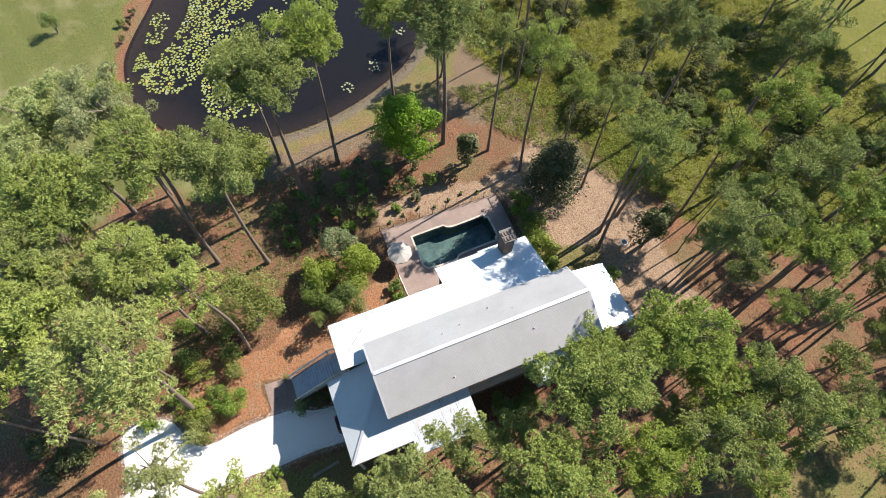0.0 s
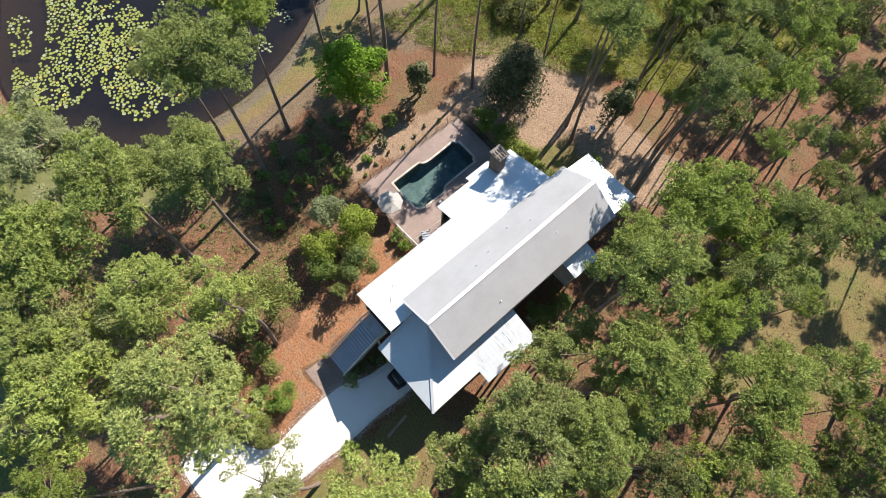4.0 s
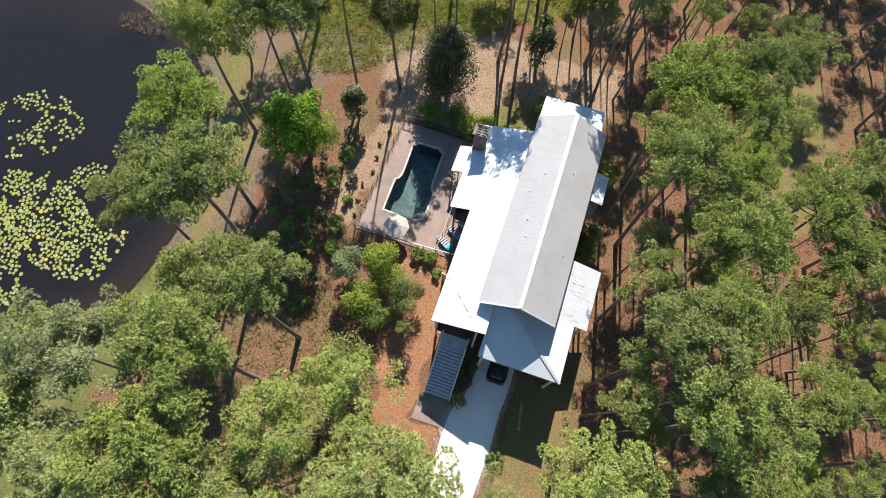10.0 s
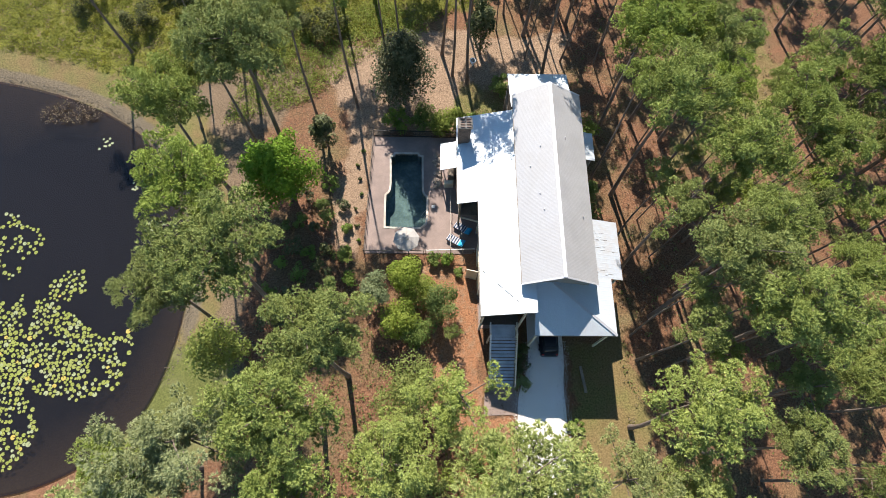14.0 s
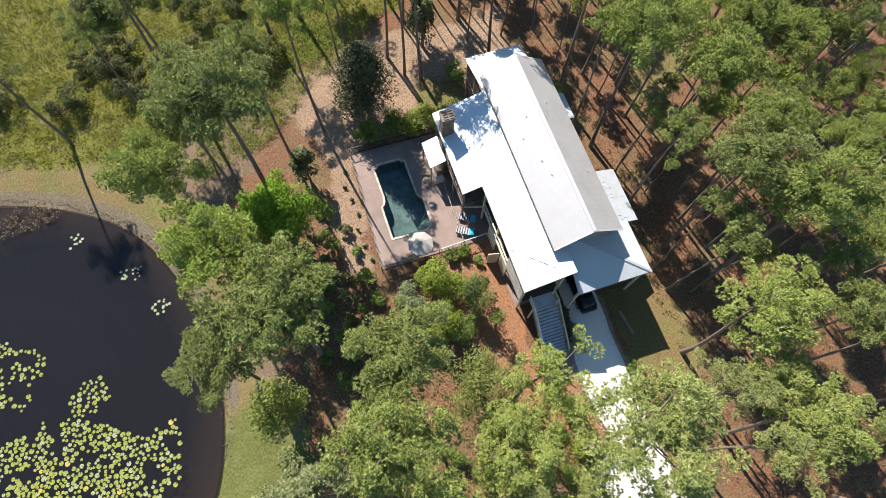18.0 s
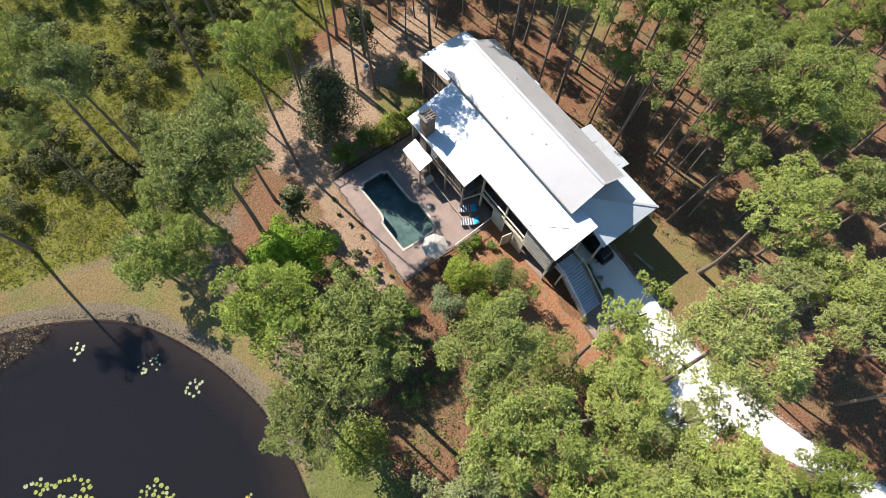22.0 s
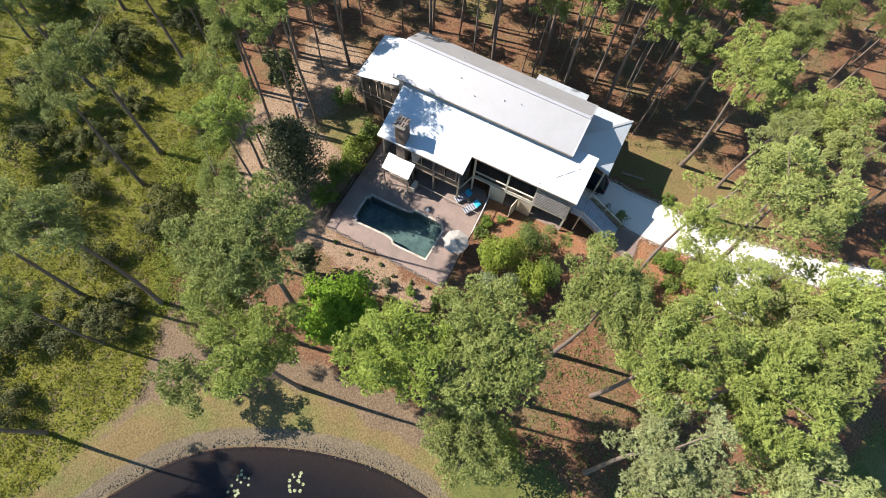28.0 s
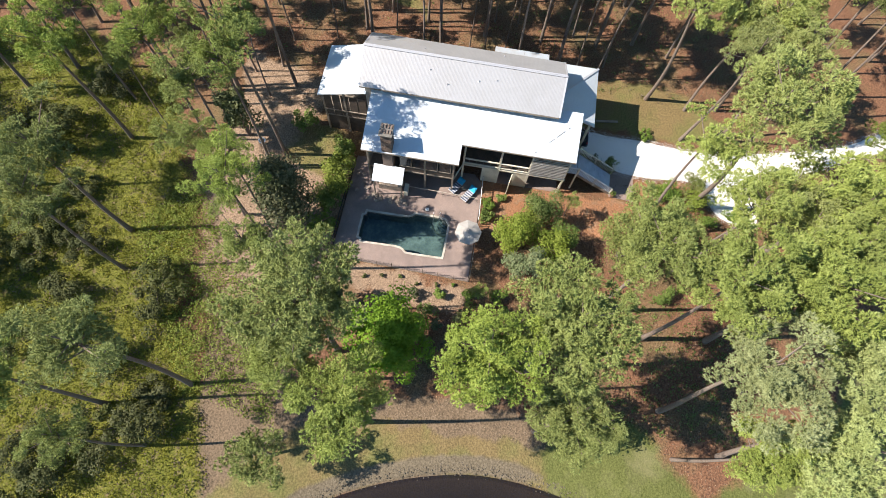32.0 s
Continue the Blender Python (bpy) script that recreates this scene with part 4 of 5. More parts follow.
# porch floor on the pool side with railing
part("porch_floor", box((-6.0, -2.1, 2.72), (-2.75, 8.0, 2.84)), M_DOORWOOD, house, "dark stained porch boards")
for z, w in ((3.75, 0.12), (2.98, 0.07)):
    part("railing_bar", box((-6.16, 1.6, z), (-6.04, 7.8, z + w)), M_CREAM, house)
for k in range(9):
    y = 1.9 + 0.68 * k
    part("baluster", box((-6.12, y, 2.84), (-6.085, y + 0.035, 3.75)), M_TIMBER, house)
part("louvre_backing", box((-6.1, -1.9, 2.9), (-6.06, 1.5, 6.3)), M_DOORWOOD, house)
for k in range(12):
    z = 2.95 + 0.28 * k
    part("louvre", box((-6.2, -1.9, z), (-6.15, 1.5, z + 0.15)), M_SIDING, house)
part("porch_beam", box((-6.15, -2.1, 2.55), (-5.95, 8.0, 2.73)), M_CREAM, house)
# storage bay below with its doors ajar
for y0, y1 in ((4.4, 6.0), (1.5, 2.9)):
    part("storage_panel", box((-6.12, y0, 0.02), (-6.04, y1, 2.5)), M_CREAM, house, "cream painted storage panel")
_door = part("storage_door", box((0, -0.04, 0.05), (1.05, 0.04, 2.45)), M_CREAM, house, "cream storage door standing open", pose(-6.2, 3.0, 0, 0, 0, 168))
part("door_handle", beam((0.95, -0.06, 1.1), (0.95, -0.06, 1.25), 0.03, 0.03, 6), M_DARK, _door)
part("storage_floor", box((-6.1, -1.8, 0.0), (-2.7, 6.0, 0.06)), M_PAVER, house)
part("storage_back_wall", box((-3.4, -1.7, 0.06), (-3.3, 6.0, 2.55)), M_DOORWOOD, house)
for y in (-1.75, 1.35):
    part("floor_joist", box((-6.0, y, 2.4), (-2.8, y + 0.1, 2.56)), M_TIMBER, house)
# patio room
part("patio_wall", box((-5.5, 8.6, 0.1), (-5.4, 17.0, 6.4)), M_DOORWOOD, house, "dark timber patio room wall")
part("patio_end_wall", box((-7.9, 16.8, 0.1), (-2.75, 16.9, 6.0)), M_SIDING, house)
part("patio_beam", box((-8.0, 8.6, 5.5), (-7.85, 17.0, 5.75)), M_TIMBER, house)
part("upper_floor_edge", box((-8.0, 8.6, 2.7), (-5.5, 17.0, 2.86)), M_TIMBER, house)
part("upper_rail", box((-8.02, 8.7, 3.7), (-7.92, 13.9, 3.8)), M_TIMBER, house)
for k in range(4):
    y = 9.0 + 1.25 * k
    w = part("window", box((-8.0, y, 3.85), (-7.94, y + 1.05, 5.45)), M_GLASS, house, "dark screened window bay")
    part("window_frame", box((-8.03, y - 0.06, 3.8), (-7.93, y, 5.5)), M_TIMBER, w)
part("brace", beam((-7.9, 8.7, 2.2), (-6.1, 7.9, 2.8), 0.12), M_CREAM, house)
part("upper_screen_wall", box((-7.94, 8.75, 2.86), (-7.9, 13.9, 3.7)), M_DOORWOOD, house)
# far end porch
part("north_floor", box((-2.9, 18.0, 2.6), (2.6, 22.4, 2.75)), M_TIMBER, house)
for x0, x1 in ((-2.86, -2.8),):
    for k in range(5):
        part("screen_panel", box((x0, 18.1 + 0.85 * k, 2.75), (x1, 18.85 + 0.85 * k, 5.9)), M_DOORWOOD, house)
part("north_rail", box((-2.95, 18.0, 3.55), (-2.86, 22.4, 3.65)), M_TIMBER, house)
part("north_lower_wall", box((-2.7, 18.0, 0), (-2.6, 22.2, 2.6)), M_DOORWOOD, house)
part("entry_wall", box((-2.75, -0.4, 2.84), (-1.9, -0.3, 7.2)), M_CREAM, house)
part("east_bay_wall", box((2.75, 12.9, 2.7), (4.4, 15.4, 6.2)), M_SIDING, house)
for x, y, z in ((1.12, 13.03, 9.53), (-1.13, 12.2, 9.53), (-2.0, 10.45, 9.02), (-1.41, 7.7, 9.38), (-1.16, 6.12, 9.52), (2.21, 5.75, 8.9)):
    v = part("vent_pipe", beam((x, y, z - 0.15), (x, y, z + 0.2), 0.07, 0.07, 10), M_RIDGE, house)
    part("vent_collar", beam((x, y, z - 0.04), (x, y, z + 0.03), 0.2, 0.1, 10), M_RIDGE, v)

# chimney stack
chimney = part("chimney", box((-8.15, 14.45, 0), (-7.05, 15.4, 8.75), 0.03), M_BRICK, house, "tall brown brick chimney stack")
part("chimney_shoulder", box((-8.3, 13.9, 0), (-7.0, 15.9, 2.6), 0.08), M_BRICK, chimney)
part("chimney_cap", box((-8.28, 14.32, 8.75), (-6.92, 15.53, 8.87), 0.02), M_CAP, chimney, "pale slotted chimney cap")
for k in range(4):
    for x in (-8.0, -7.45):
        part("cap_slat", box((x, 14.45 + 0.27 * k, 8.87), (x + 0.4, 14.56 + 0.27 * k, 8.95)), M_BRICK, chimney)
_brick_me = mesh_of("brick", box((-0.1, -0.006, -0.03), (0.1, 0.006, 0.03)), M_BRICK)
_brick_me2 = mesh_of("brick", box((-0.006, -0.1, -0.03), (0.006, 0.1, 0.03)), M_BRICK)
for r_ in range(20):
    z = 6.3 + 0.12 * r_
    for k in range(4):
        o = 0.13 if r_ % 2 else 0.0
        part("brick", _brick_me, None, chimney, "", Matrix.Translation((-8.0 + 0.24 * k + o, 14.446, z)))
        part("brick", _brick_me2, None, chimney, "", Matrix.Translation((-8.154, 14.57 + 0.22 * k + o * 0.6, z)))

# outside stair
stair = thing("staircase", 0, 0, 0, "blue grey wooden stair with cream rails up to the porch", "stairs")
STEPS, S_Y0, S_Y1 = 15, -7.2, -3.2
run, rise = (S_Y1 - S_Y0) / STEPS, 2.84 / STEPS
_tread = mesh_of("tread", box((-1.12, 0, -0.045), (1.12, run - 0.035, 0), 0.008), M_DECK_BOARD)
_riser = mesh_of("riser", box((-1.1, -0.01, -rise), (1.1, 0.01, -0.045)), M_DOORWOOD)
for k in range(STEPS):
    part("tread", _tread, None, stair, "", Matrix.Translation((-4.15, S_Y0 + run * k, rise * (k + 1))))
    part("riser", _riser, None, stair, "", Matrix.Translation((-4.15, S_Y0 + run * k + 0.02, rise * (k + 1))))
for x in (-5.3, -3.0):
    part("stringer", beam((x, S_Y0 - 0.1, 0.05), (x, S_Y1, 2.7), 0.06, 0.3), M_TIMBER, stair)
    part("handrail", beam((x, S_Y0 - 0.1, 1.1), (x, S_Y1, 3.85), 0.1, 0.06), M_WHITE if x < -4 else M_CREAM, stair, "pale painted handrail")
    for y in (S_Y0 - 0.05, -5.2, S_Y1):
        z = max(0.0, rise * (y - S_Y0) / run)
        part("newel_post", box((x - 0.06, y - 0.06, max(0, z - 0.2)), (x + 0.06, y + 0.06, z + 1.2), 0.01), M_CREAM, stair)
    for k in range(25):
        y = S_Y0 + 0.16 * k + 0.05
        z = rise * (y - S_Y0) / run
        part("baluster", box((x - 0.02, y - 0.02, z + 0.1), (x + 0.02, y + 0.02, z + 1.1)), M_WHITE if x < -4 else M_CREAM, stair)
for k in range(8):
    y = S_Y1 + 0.14 * k
    part("landing_board", box((-5.27, y, 2.79), (-3.03, y + 0.132, 2.84)), M_DECK_BOARD, stair)
for x in (-5.3, -3.0):
    part("landing_rail", box((x - 0.05, S_Y1, 3.82), (x + 0.05, -2.12, 3.88)), M_WHITE if x < -4 else M_CREAM, stair)
    part("landing_post", box((x - 0.07, S_Y1 - 0.02, 0), (x + 0.07, S_Y1 + 0.12, 2.79)), M_CREAM, stair)
    for k in range(6):
        part("baluster", box((x - 0.02, S_Y1 + 0.16 * k + 0.14, 2.84), (x + 0.02, S_Y1 + 0.16 * k + 0.18, 3.82)), M_WHITE if x < -4 else M_CREAM, stair)
tagged(new("pavement", mesh_of("pavement", slab([(-5.75, -9.7), (-2.75, -9.6), (-2.6, -7.9), (-2.85, -7.2), (-5.6, -7.2)], -0.1, 0.06), M_PAVER)), "pinkish paved landing at the stair foot", "landing", "", "structure")

# ---- the pool terrace ----
deck_cut = grown(POOL, 0.18)


def terrace():
    """The deck plate with the pool let into it."""
    bm = bmesh.new()
    for z in (0.09,):
        outer = [bm.verts.new((x, y, z)) for x, y in DECK]
        inner = [bm.verts.new((x, y, z)) for x, y in deck_cut]
        edges = [bm.edges.new((r[i], r[(i + 1) % len(r)])) for r in (outer, inner) for i in range(len(r))]
        bmesh.ops.triangle_fill(bm, use_beauty=True, use_dissolve=False, edges=edges)
    for r in (DECK,):
        n = len(r)
        a = [bm.verts.new((x, y, 0.09)) for x, y in r]
        b = [bm.verts.new((x, y, -0.25)) for x, y in r]
        for i in range(n):
            bm.faces.new((a[i], b[i], b[(i + 1) % n], a[(i + 1) % n]))
    bmesh.ops.recalc_face_normals(bm, faces=bm.faces)
    return bm


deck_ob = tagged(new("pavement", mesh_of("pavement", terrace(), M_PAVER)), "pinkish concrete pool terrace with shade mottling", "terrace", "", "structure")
pool = thing("swimming_pool", 0, 0, 0, "dark green swimming pool with pale scalloped coping", "pool")
part("coping", ring(POOL, grown(POOL, 0.2), -0.25, 0.135), M_COPING, pool, "pale stone coping")
_bm = bmesh.new()
_hi = [_bm.verts.new((x, y, 0.0)) for x, y in POOL]
_lo = [_bm.verts.new((x, y, -1.55)) for x, y in POOL]
for i in range(len(POOL)):
    _bm.faces.new((_hi[i], _hi[(i + 1) % len(POOL)], _lo[(i + 1) % len(POOL)], _lo[i]))
_bm.faces.new(_lo)
bmesh.ops.triangulate(_bm, faces=[f for f in _bm.faces if len(f.verts) > 4])
bmesh.ops.recalc_face_normals(_bm, faces=_bm.faces)
part("basin", _bm, M_PLASTER, pool, "dark green plaster basin")
part("water_surface", sheet(POOL, -0.12), M_WATER_POOL, pool, "clear still pool water")
for k in range(4):
    r_ = 1.5 - 0.3 * k
    pts = [(-10.95, 8.5)] + [(-10.95 - r_ * math.sin(a * math.pi / 16), 8.5 + r_ * math.cos(a * math.pi / 16)) for a in range(9)]
    part("pool_step", slab(pts[::-1], -1.54, -0.98 + 0.22 * k), M_COPING if k == 3 else M_PLASTER, pool)
for y in (9.35, 9.95):
    _bm = bmesh.new()
    _pts = [(-10.75, y, 0.1), (-10.75, y, 0.75), (-10.9, y, 0.95), (-11.15, y, 0.9), (-11.6, y, -0.4)]
    for a, c in zip(_pts, _pts[1:]):
        add_beam(_bm, a, c, 0.05, 0.05, 8)
    part("grab_rail", _bm, M_CHROME, pool, "bright metal grab rail")
part("skimmer_lid", box((-10.55, 10.55, 0.09), (-10.2, 10.9, 0.15), 0.02), M_WHITE, pool)

# umbrella
umb = thing("patio_umbrella", -12.93, 6.36, 0.09, "cream canvas patio umbrella beside the pool", "umbrella")
_bm = bmesh.new()
_top = _bm.verts.new((0, 0, 2.44))
_rim = []
for k in range(8):
    a = k * math.tau / 8 + 0.2
    _rim.append((_bm.verts.new((1.27 * math.cos(a), 1.27 * math.sin(a), 1.98)), _bm.verts.new((1.27 * math.cos(a), 1.27 * math.sin(a), 1.86))))
for k in range(8):
    (a, a2), (b, b2) = _rim[k], _rim[(k + 1) % 8]
    _bm.faces.new((_top, a, b))
    _bm.faces.new((a, a2, b2, b))
bmesh.ops.recalc_face_normals(_bm, faces=_bm.faces)
_can = part("canopy", _bm, M_CANVAS, umb, "eight-sided cream canvas canopy")
part("vent", beam((0, 0, 2.38), (0, 0, 2.52), 0.5, 0.05, 8), M_CANVAS, _can)
for k in range(8):
    a = k * math.tau / 8 + 0.2
    part("rib", beam((0, 0, 2.40), (1.25 * math.cos(a), 1.25 * math.sin(a), 1.95), 0.025), M_TIMBER, umb)
part("pole", beam((0, 0, 0), (0, 0, 2.45), 0.05, 0.05, 10), M_TIMBER, umb)
part("base", beam((0, 0, 0), (0, 0, 0.1), 0.6, 0.5, 16), M_CAP, umb)


def lounger(x, y, rz):
    t = thing("sun_lounger", x, y, 0.09, "sun lounger with striped cushion and turquoise head towel", "lounger", "loungers on the terrace", rz=rz)
    part("frame", box((-0.88, -0.4, 0.28), (0.88, 0.4, 0.34), 0.01), M_TIMBER, t)
    for a in (-0.8, 0.8):
        for b in (-0.27, 0.27):
            part("leg", box((a - 0.03, b - 0.03, 0), (a + 0.03, b + 0.03, 0.28)), M_TIMBER, t)
    mt = part("mattress", box((-0.88, -0.37, 0.345), (0.42, 0.37, 0.43), 0.025), M_STRIPE, t, "pale striped cushion")
    for k in range(5):
        part("stripe", box((-0.82 + 0.25 * k, -0.373, 0.40), (-0.71 + 0.25 * k, 0.373, 0.434)), M_NAVY, mt)
    part("backrest", box((0, -0.37, 0), (0.62, 0.37, 0.08), 0.02), M_BLUE, t, "turquoise covered backrest", pose(0.42, 0, 0.36, 0, -32, 0))
    part("pillow", box((0.3, -0.3, 0.09), (0.56, 0.3, 0.17), 0.04), M_BLUE, t, "", pose(0.42, 0, 0.36, 0, -32, 0))
    return t


lounger(-7.45, 8.2, -33)
lounger(-8.15, 6.9, -31)
st = thing("side_table", -7.55, 7.45, 0.09, "small round brown table between the loungers", "table")
part("tabletop", beam((0, 0, 0.4), (0, 0, 0.44), 0.5, 0.5, 16), M_TIMBER, st)
for a in range(3):
    part("leg", beam((0.06 * math.cos(a * 2.1), 0.06 * math.sin(a * 2.1), 0.4), (0.2 * math.cos(a * 2.1), 0.2 * math.sin(a * 2.1), 0), 0.035), M_TIMBER, st)
# canopy hut beside the chimney
hut = thing("grill_shelter", 0, 0, 0, "small pale metal-roofed shelter beside the chimney", "shelter")
part("roof", roof_sheet([(-9.72, 16.25, 3.1), (-9.72, 13.3, 3.1), (-8.1, 13.35, 3.58), (-8.1, 16.3, 3.58)], 0.05, 0.4), M_ROOF, hut)
for x, y, z in ((-9.6, 13.45, 3.05), (-9.6, 16.1, 3.05), (-8.35, 13.5, 3.4), (-8.35, 16.1, 3.4)):
    part("post", box((x - 0.05, y - 0.05, 0.09), (x + 0.05, y + 0.05, z)), M_TIMBER, hut)
part("counter", box((-9.3, 12.9, 0.09), (-8.35, 13.3, 1.0), 0.02), M_CREAM, hut, "cream counter end")
part("counter", box((-8.9, 13.7, 0.09), (-8.35, 15.9, 0.95), 0.02), M_STONE, hut)
_stone = []
for k in range(5):
    bm = bmesh.new()
    bmesh.ops.create_icosphere(bm, subdivisions=2, radius=0.28)
    for v in bm.verts:
        v.co *= 0.75 + 0.5 * noise.noise(v.co * 3.1 + Vector((k * 9, 0, 0)))
        v.co.z *= 0.6
    _stone.append(mesh_of("stone", bm, M_STONE))
for k in range(26):
    a = rng.uniform(0, 1)
    x, y = (rng.uniform(-10.3, -9.7), rng.uniform(12.9, 16.8)) if k % 3 else (rng.uniform(-9.7, -7.2), rng.uniform(16.6, 18.3))
    s = tagged(new("stone", _stone[k % 5]), "rough brown field stone on the terrace", "stone", "stones by the shelter")
    s.matrix_basis = pose(x, y, 0.16, 0, 0, k * 50) @ Matrix.Diagonal((1.0 + 0.3 * (k % 3), 1, 1, 1))


def fence(label, a, b, gap, height, post_m, rail_m, rails, wires=0, thick=0.05):
    a, b = Vector(a), Vector(b)
    t = thing("fence", 0, 0, 0, label, "fence")
    n = max(2, round((b - a).length / gap) + 1)
    for k in range(n):
        p = a.lerp(b, k / (n - 1))
        part("post", box((p.x - thick / 2, p.y - thick / 2, -0.1), (p.x + thick / 2, p.y + thick / 2, height)), post_m, t)
    for z in rails:
        part("rail", beam((a.x, a.y, z), (b.x, b.y, z), thick, thick * 1.6), rail_m, t)
    for k in range(wires):
        z = 0.25 + (height - 0.3) * k / wires
        part("wire", beam((a.x, a.y, z), (b.x, b.y, z), 0.012), M_DARK, t)
    return t


fence("dark iron fence with slim posts along the terrace", (-16.75, 19.0, 0), (-7.0, 18.85, 0), 1.6, 1.25, M_DARK, M_DARK, (1.2, 0.2), 5)
fence("weathered slim post and wire fence along the terrace", (-17.15, 5.6, 0), (-16.8, 18.9, 0), 1.5, 1.2, M_TIMBER, M_TIMBER, (0.15,), 4)
fence("dark post fence on the terrace edge", (-17.1, 5.55, 0), (-11.3, 5.55, 0), 1.5, 1.2, M_DARK, M_TIMBER, (1.1,), 4)
fence("pale topped fence on the terrace edge", (-11.1, 5.55, 0), (-6.3, 5.75, 0), 1.2, 1.25, M_TIMBER, M_WHITE, (1.2,), 4, 0.055)
fence("low white railing between pool and patio", (-8.7, 6.0, 0), (-8.6, 13.0, 0), 1.75, 1.0, M_COPING, M_COPING, (0.95,), 0, 0.035)

# birdbath
bb = thing("birdbath", -6.05, 28.6, 0, "white stone birdbath on straw ground", "birdbath")
part("pedestal", beam((0, 0, 0), (0, 0, 0.6), 0.3, 0.18, 12), M_WHITE, bb)
part("bowl", beam((0, 0, 0.6), (0, 0, 0.75), 0.35, 0.75, 16), M_WHITE, bb)
part("water_disc", beam((0, 0, 0.751), (0, 0, 0.757), 0.5, 0.5, 16), M_CAP, bb)


# ---- the car under the carport ----
def car(x, y, rz):
    t = thing("car", x, y, 0.05, "dark blue parked hatchback under the carport", "car", rz=rz)

    def loft(sections, flat=3.2):
        """A rounded shell through sections of y, half width, bottom and top."""
        bm = bmesh.new()
        n, last = 20, None
        for y_, w, z0, z1 in sections:
            ring_ = []
            for k in range(n):
                a = k * math.tau / n
                cx, cz = math.cos(a), math.sin(a)
                ring_.append(bm.verts.new((w * math.copysign(abs(cx) ** (2 / flat), cx), y_, (z0 + z1) / 2 + (z1 - z0) / 2 * math.copysign(abs(cz) ** (2 / flat), cz))))
            if last:
                for k in range(n):
                    bm.faces.new((last[k], last[(k + 1) % n], ring_[(k + 1) % n], ring_[k])).smooth = True
            else:
                bm.faces.new(ring_[::-1])
            last = ring_
        bm.faces.new(last)
        bmesh.ops.recalc_face_normals(bm, faces=bm.faces)
        return bm

    part("body", loft([(-2.18, 0.6, 0.42, 0.8), (-2.1, 0.76, 0.34, 0.94), (-1.85, 0.84, 0.3, 1.0), (-0.8, 0.88, 0.28, 1.02), (0.6, 0.88, 0.28, 1.0), (1.5, 0.84, 0.3, 0.9), (2.0, 0.76, 0.34, 0.8), (2.18, 0.58, 0.42, 0.7)]), M_CARPAINT, t, "dark blue body")
    cab = part("cabin", loft([(-1.95, 0.55, 0.85, 1.0), (-1.7, 0.66, 0.85, 1.28), (-1.2, 0.69, 0.85, 1.46), (-0.2, 0.7, 0.85, 1.5), (0.4, 0.68, 0.85, 1.38), (1.15, 0.6, 0.85, 1.0)], 2.8), M_GLASS, t, "dark glazed cabin")
    part("roof_panel", loft([(-1.42, 0.46, 1.40, 1.45), (-1.0, 0.56, 1.45, 1.52), (-0.3, 0.57, 1.47, 1.54), (0.1, 0.5, 1.45, 1.5)], 2.8), M_CARPAINT, cab)
    for s in (-1, 1):
        part("pillar", beam((s * 0.6, -1.42, 1.42), (s * 0.66, -1.95, 0.98), 0.07, 0.05), M_CARPAINT, cab)
        part("tail_light", box((s * 0.62 - 0.1, -2.17, 0.74), (s * 0.62 + 0.1, -2.05, 0.9), 0.02), M_RED, t)
        part("headlight", box((s * 0.58 - 0.14, 2.02, 0.6), (s * 0.58 + 0.14, 2.14, 0.72), 0.02), M_CHROME, t)
        part("mirror", box((s * 0.96 - 0.08, 0.55, 0.98), (s * 0.96 + 0.08, 0.68, 1.1), 0.02), M_CARPAINT, t)
        for yy in (-1.35, 1.35):
            wh = part("wheel", beam((s * 0.68, yy, 0.32), (s * 0.89, yy, 0.32), 0.64, 0.64, 20), M_RUBBER, t)
            part("rim", beam((s * 0.88, yy, 0.32), (s * 0.90, yy, 0.32), 0.4, 0.4, 12), M_CHROME, wh)
    part("rear_bumper", loft([(-2.26, 0.66, 0.42, 0.56), (-2.18, 0.8, 0.38, 0.6), (-1.95, 0.87, 0.38, 0.6)]), M_CARTRIM, t, "dull grey bumper")
    part("plate", box((-0.25, -2.24, 0.62), (0.25, -2.2, 0.72)), M_CAP, t)
    return t


car(0.35, -2.3, 0)
log = thing("timber_beam", 3.4, -6.5, 0.02, "weathered timber beam lying on the lawn", "beam", rz=98)
part("beam", box((-1.2, -0.12, 0), (1.2, 0.12, 0.16), 0.02), M_TIMBER, log)
for x, y in ((4.3, 7.6), (4.3, 9.3)):
    ac = thing("air_conditioner", x, y, 0, "pale boxed air conditioner unit by the wall", "air conditioner", "air conditioners")
    part("pad", box((-0.45, -0.45, -0.05), (0.45, 0.45, 0.06)), M_CAP, ac)
    part("case", box((-0.36, -0.36, 0.06), (0.36, 0.36, 0.8), 0.03), M_CAP, ac)
    part("grille", beam((0, 0, 0.8), (0, 0, 0.83), 0.6, 0.56, 16), M_DARK, ac)

# ---- the pond ----


def pad_disc(x, y, r, a, z):
    n = 9
    pts = [(x, y, z)]
    for k in range(n):
        b = a + 0.25 + (math.tau - 0.5) * k / (n - 1)
        pts.append((x + r * math.cos(b), y + r * math.sin(b), z + 0.008))
    return pts, [(0, k, k + 1) for k in range(1, n)]


def pad_raft(spots, material, label):
    verts, faces = [], []
    for k, (x, y, r) in enumerate(spots):
        p, f = pad_disc(x, y, r, rng.uniform(0, 6.28), -0.33 + 0.004 * (k % 5))
        o = len(verts)
        verts += p
        faces += [tuple(i + o for i in t) for t in f]
    tagged(new("lily_pads", mesh_from("lily_pads", verts, faces, material)), label, "lily pads", "", "stuff")


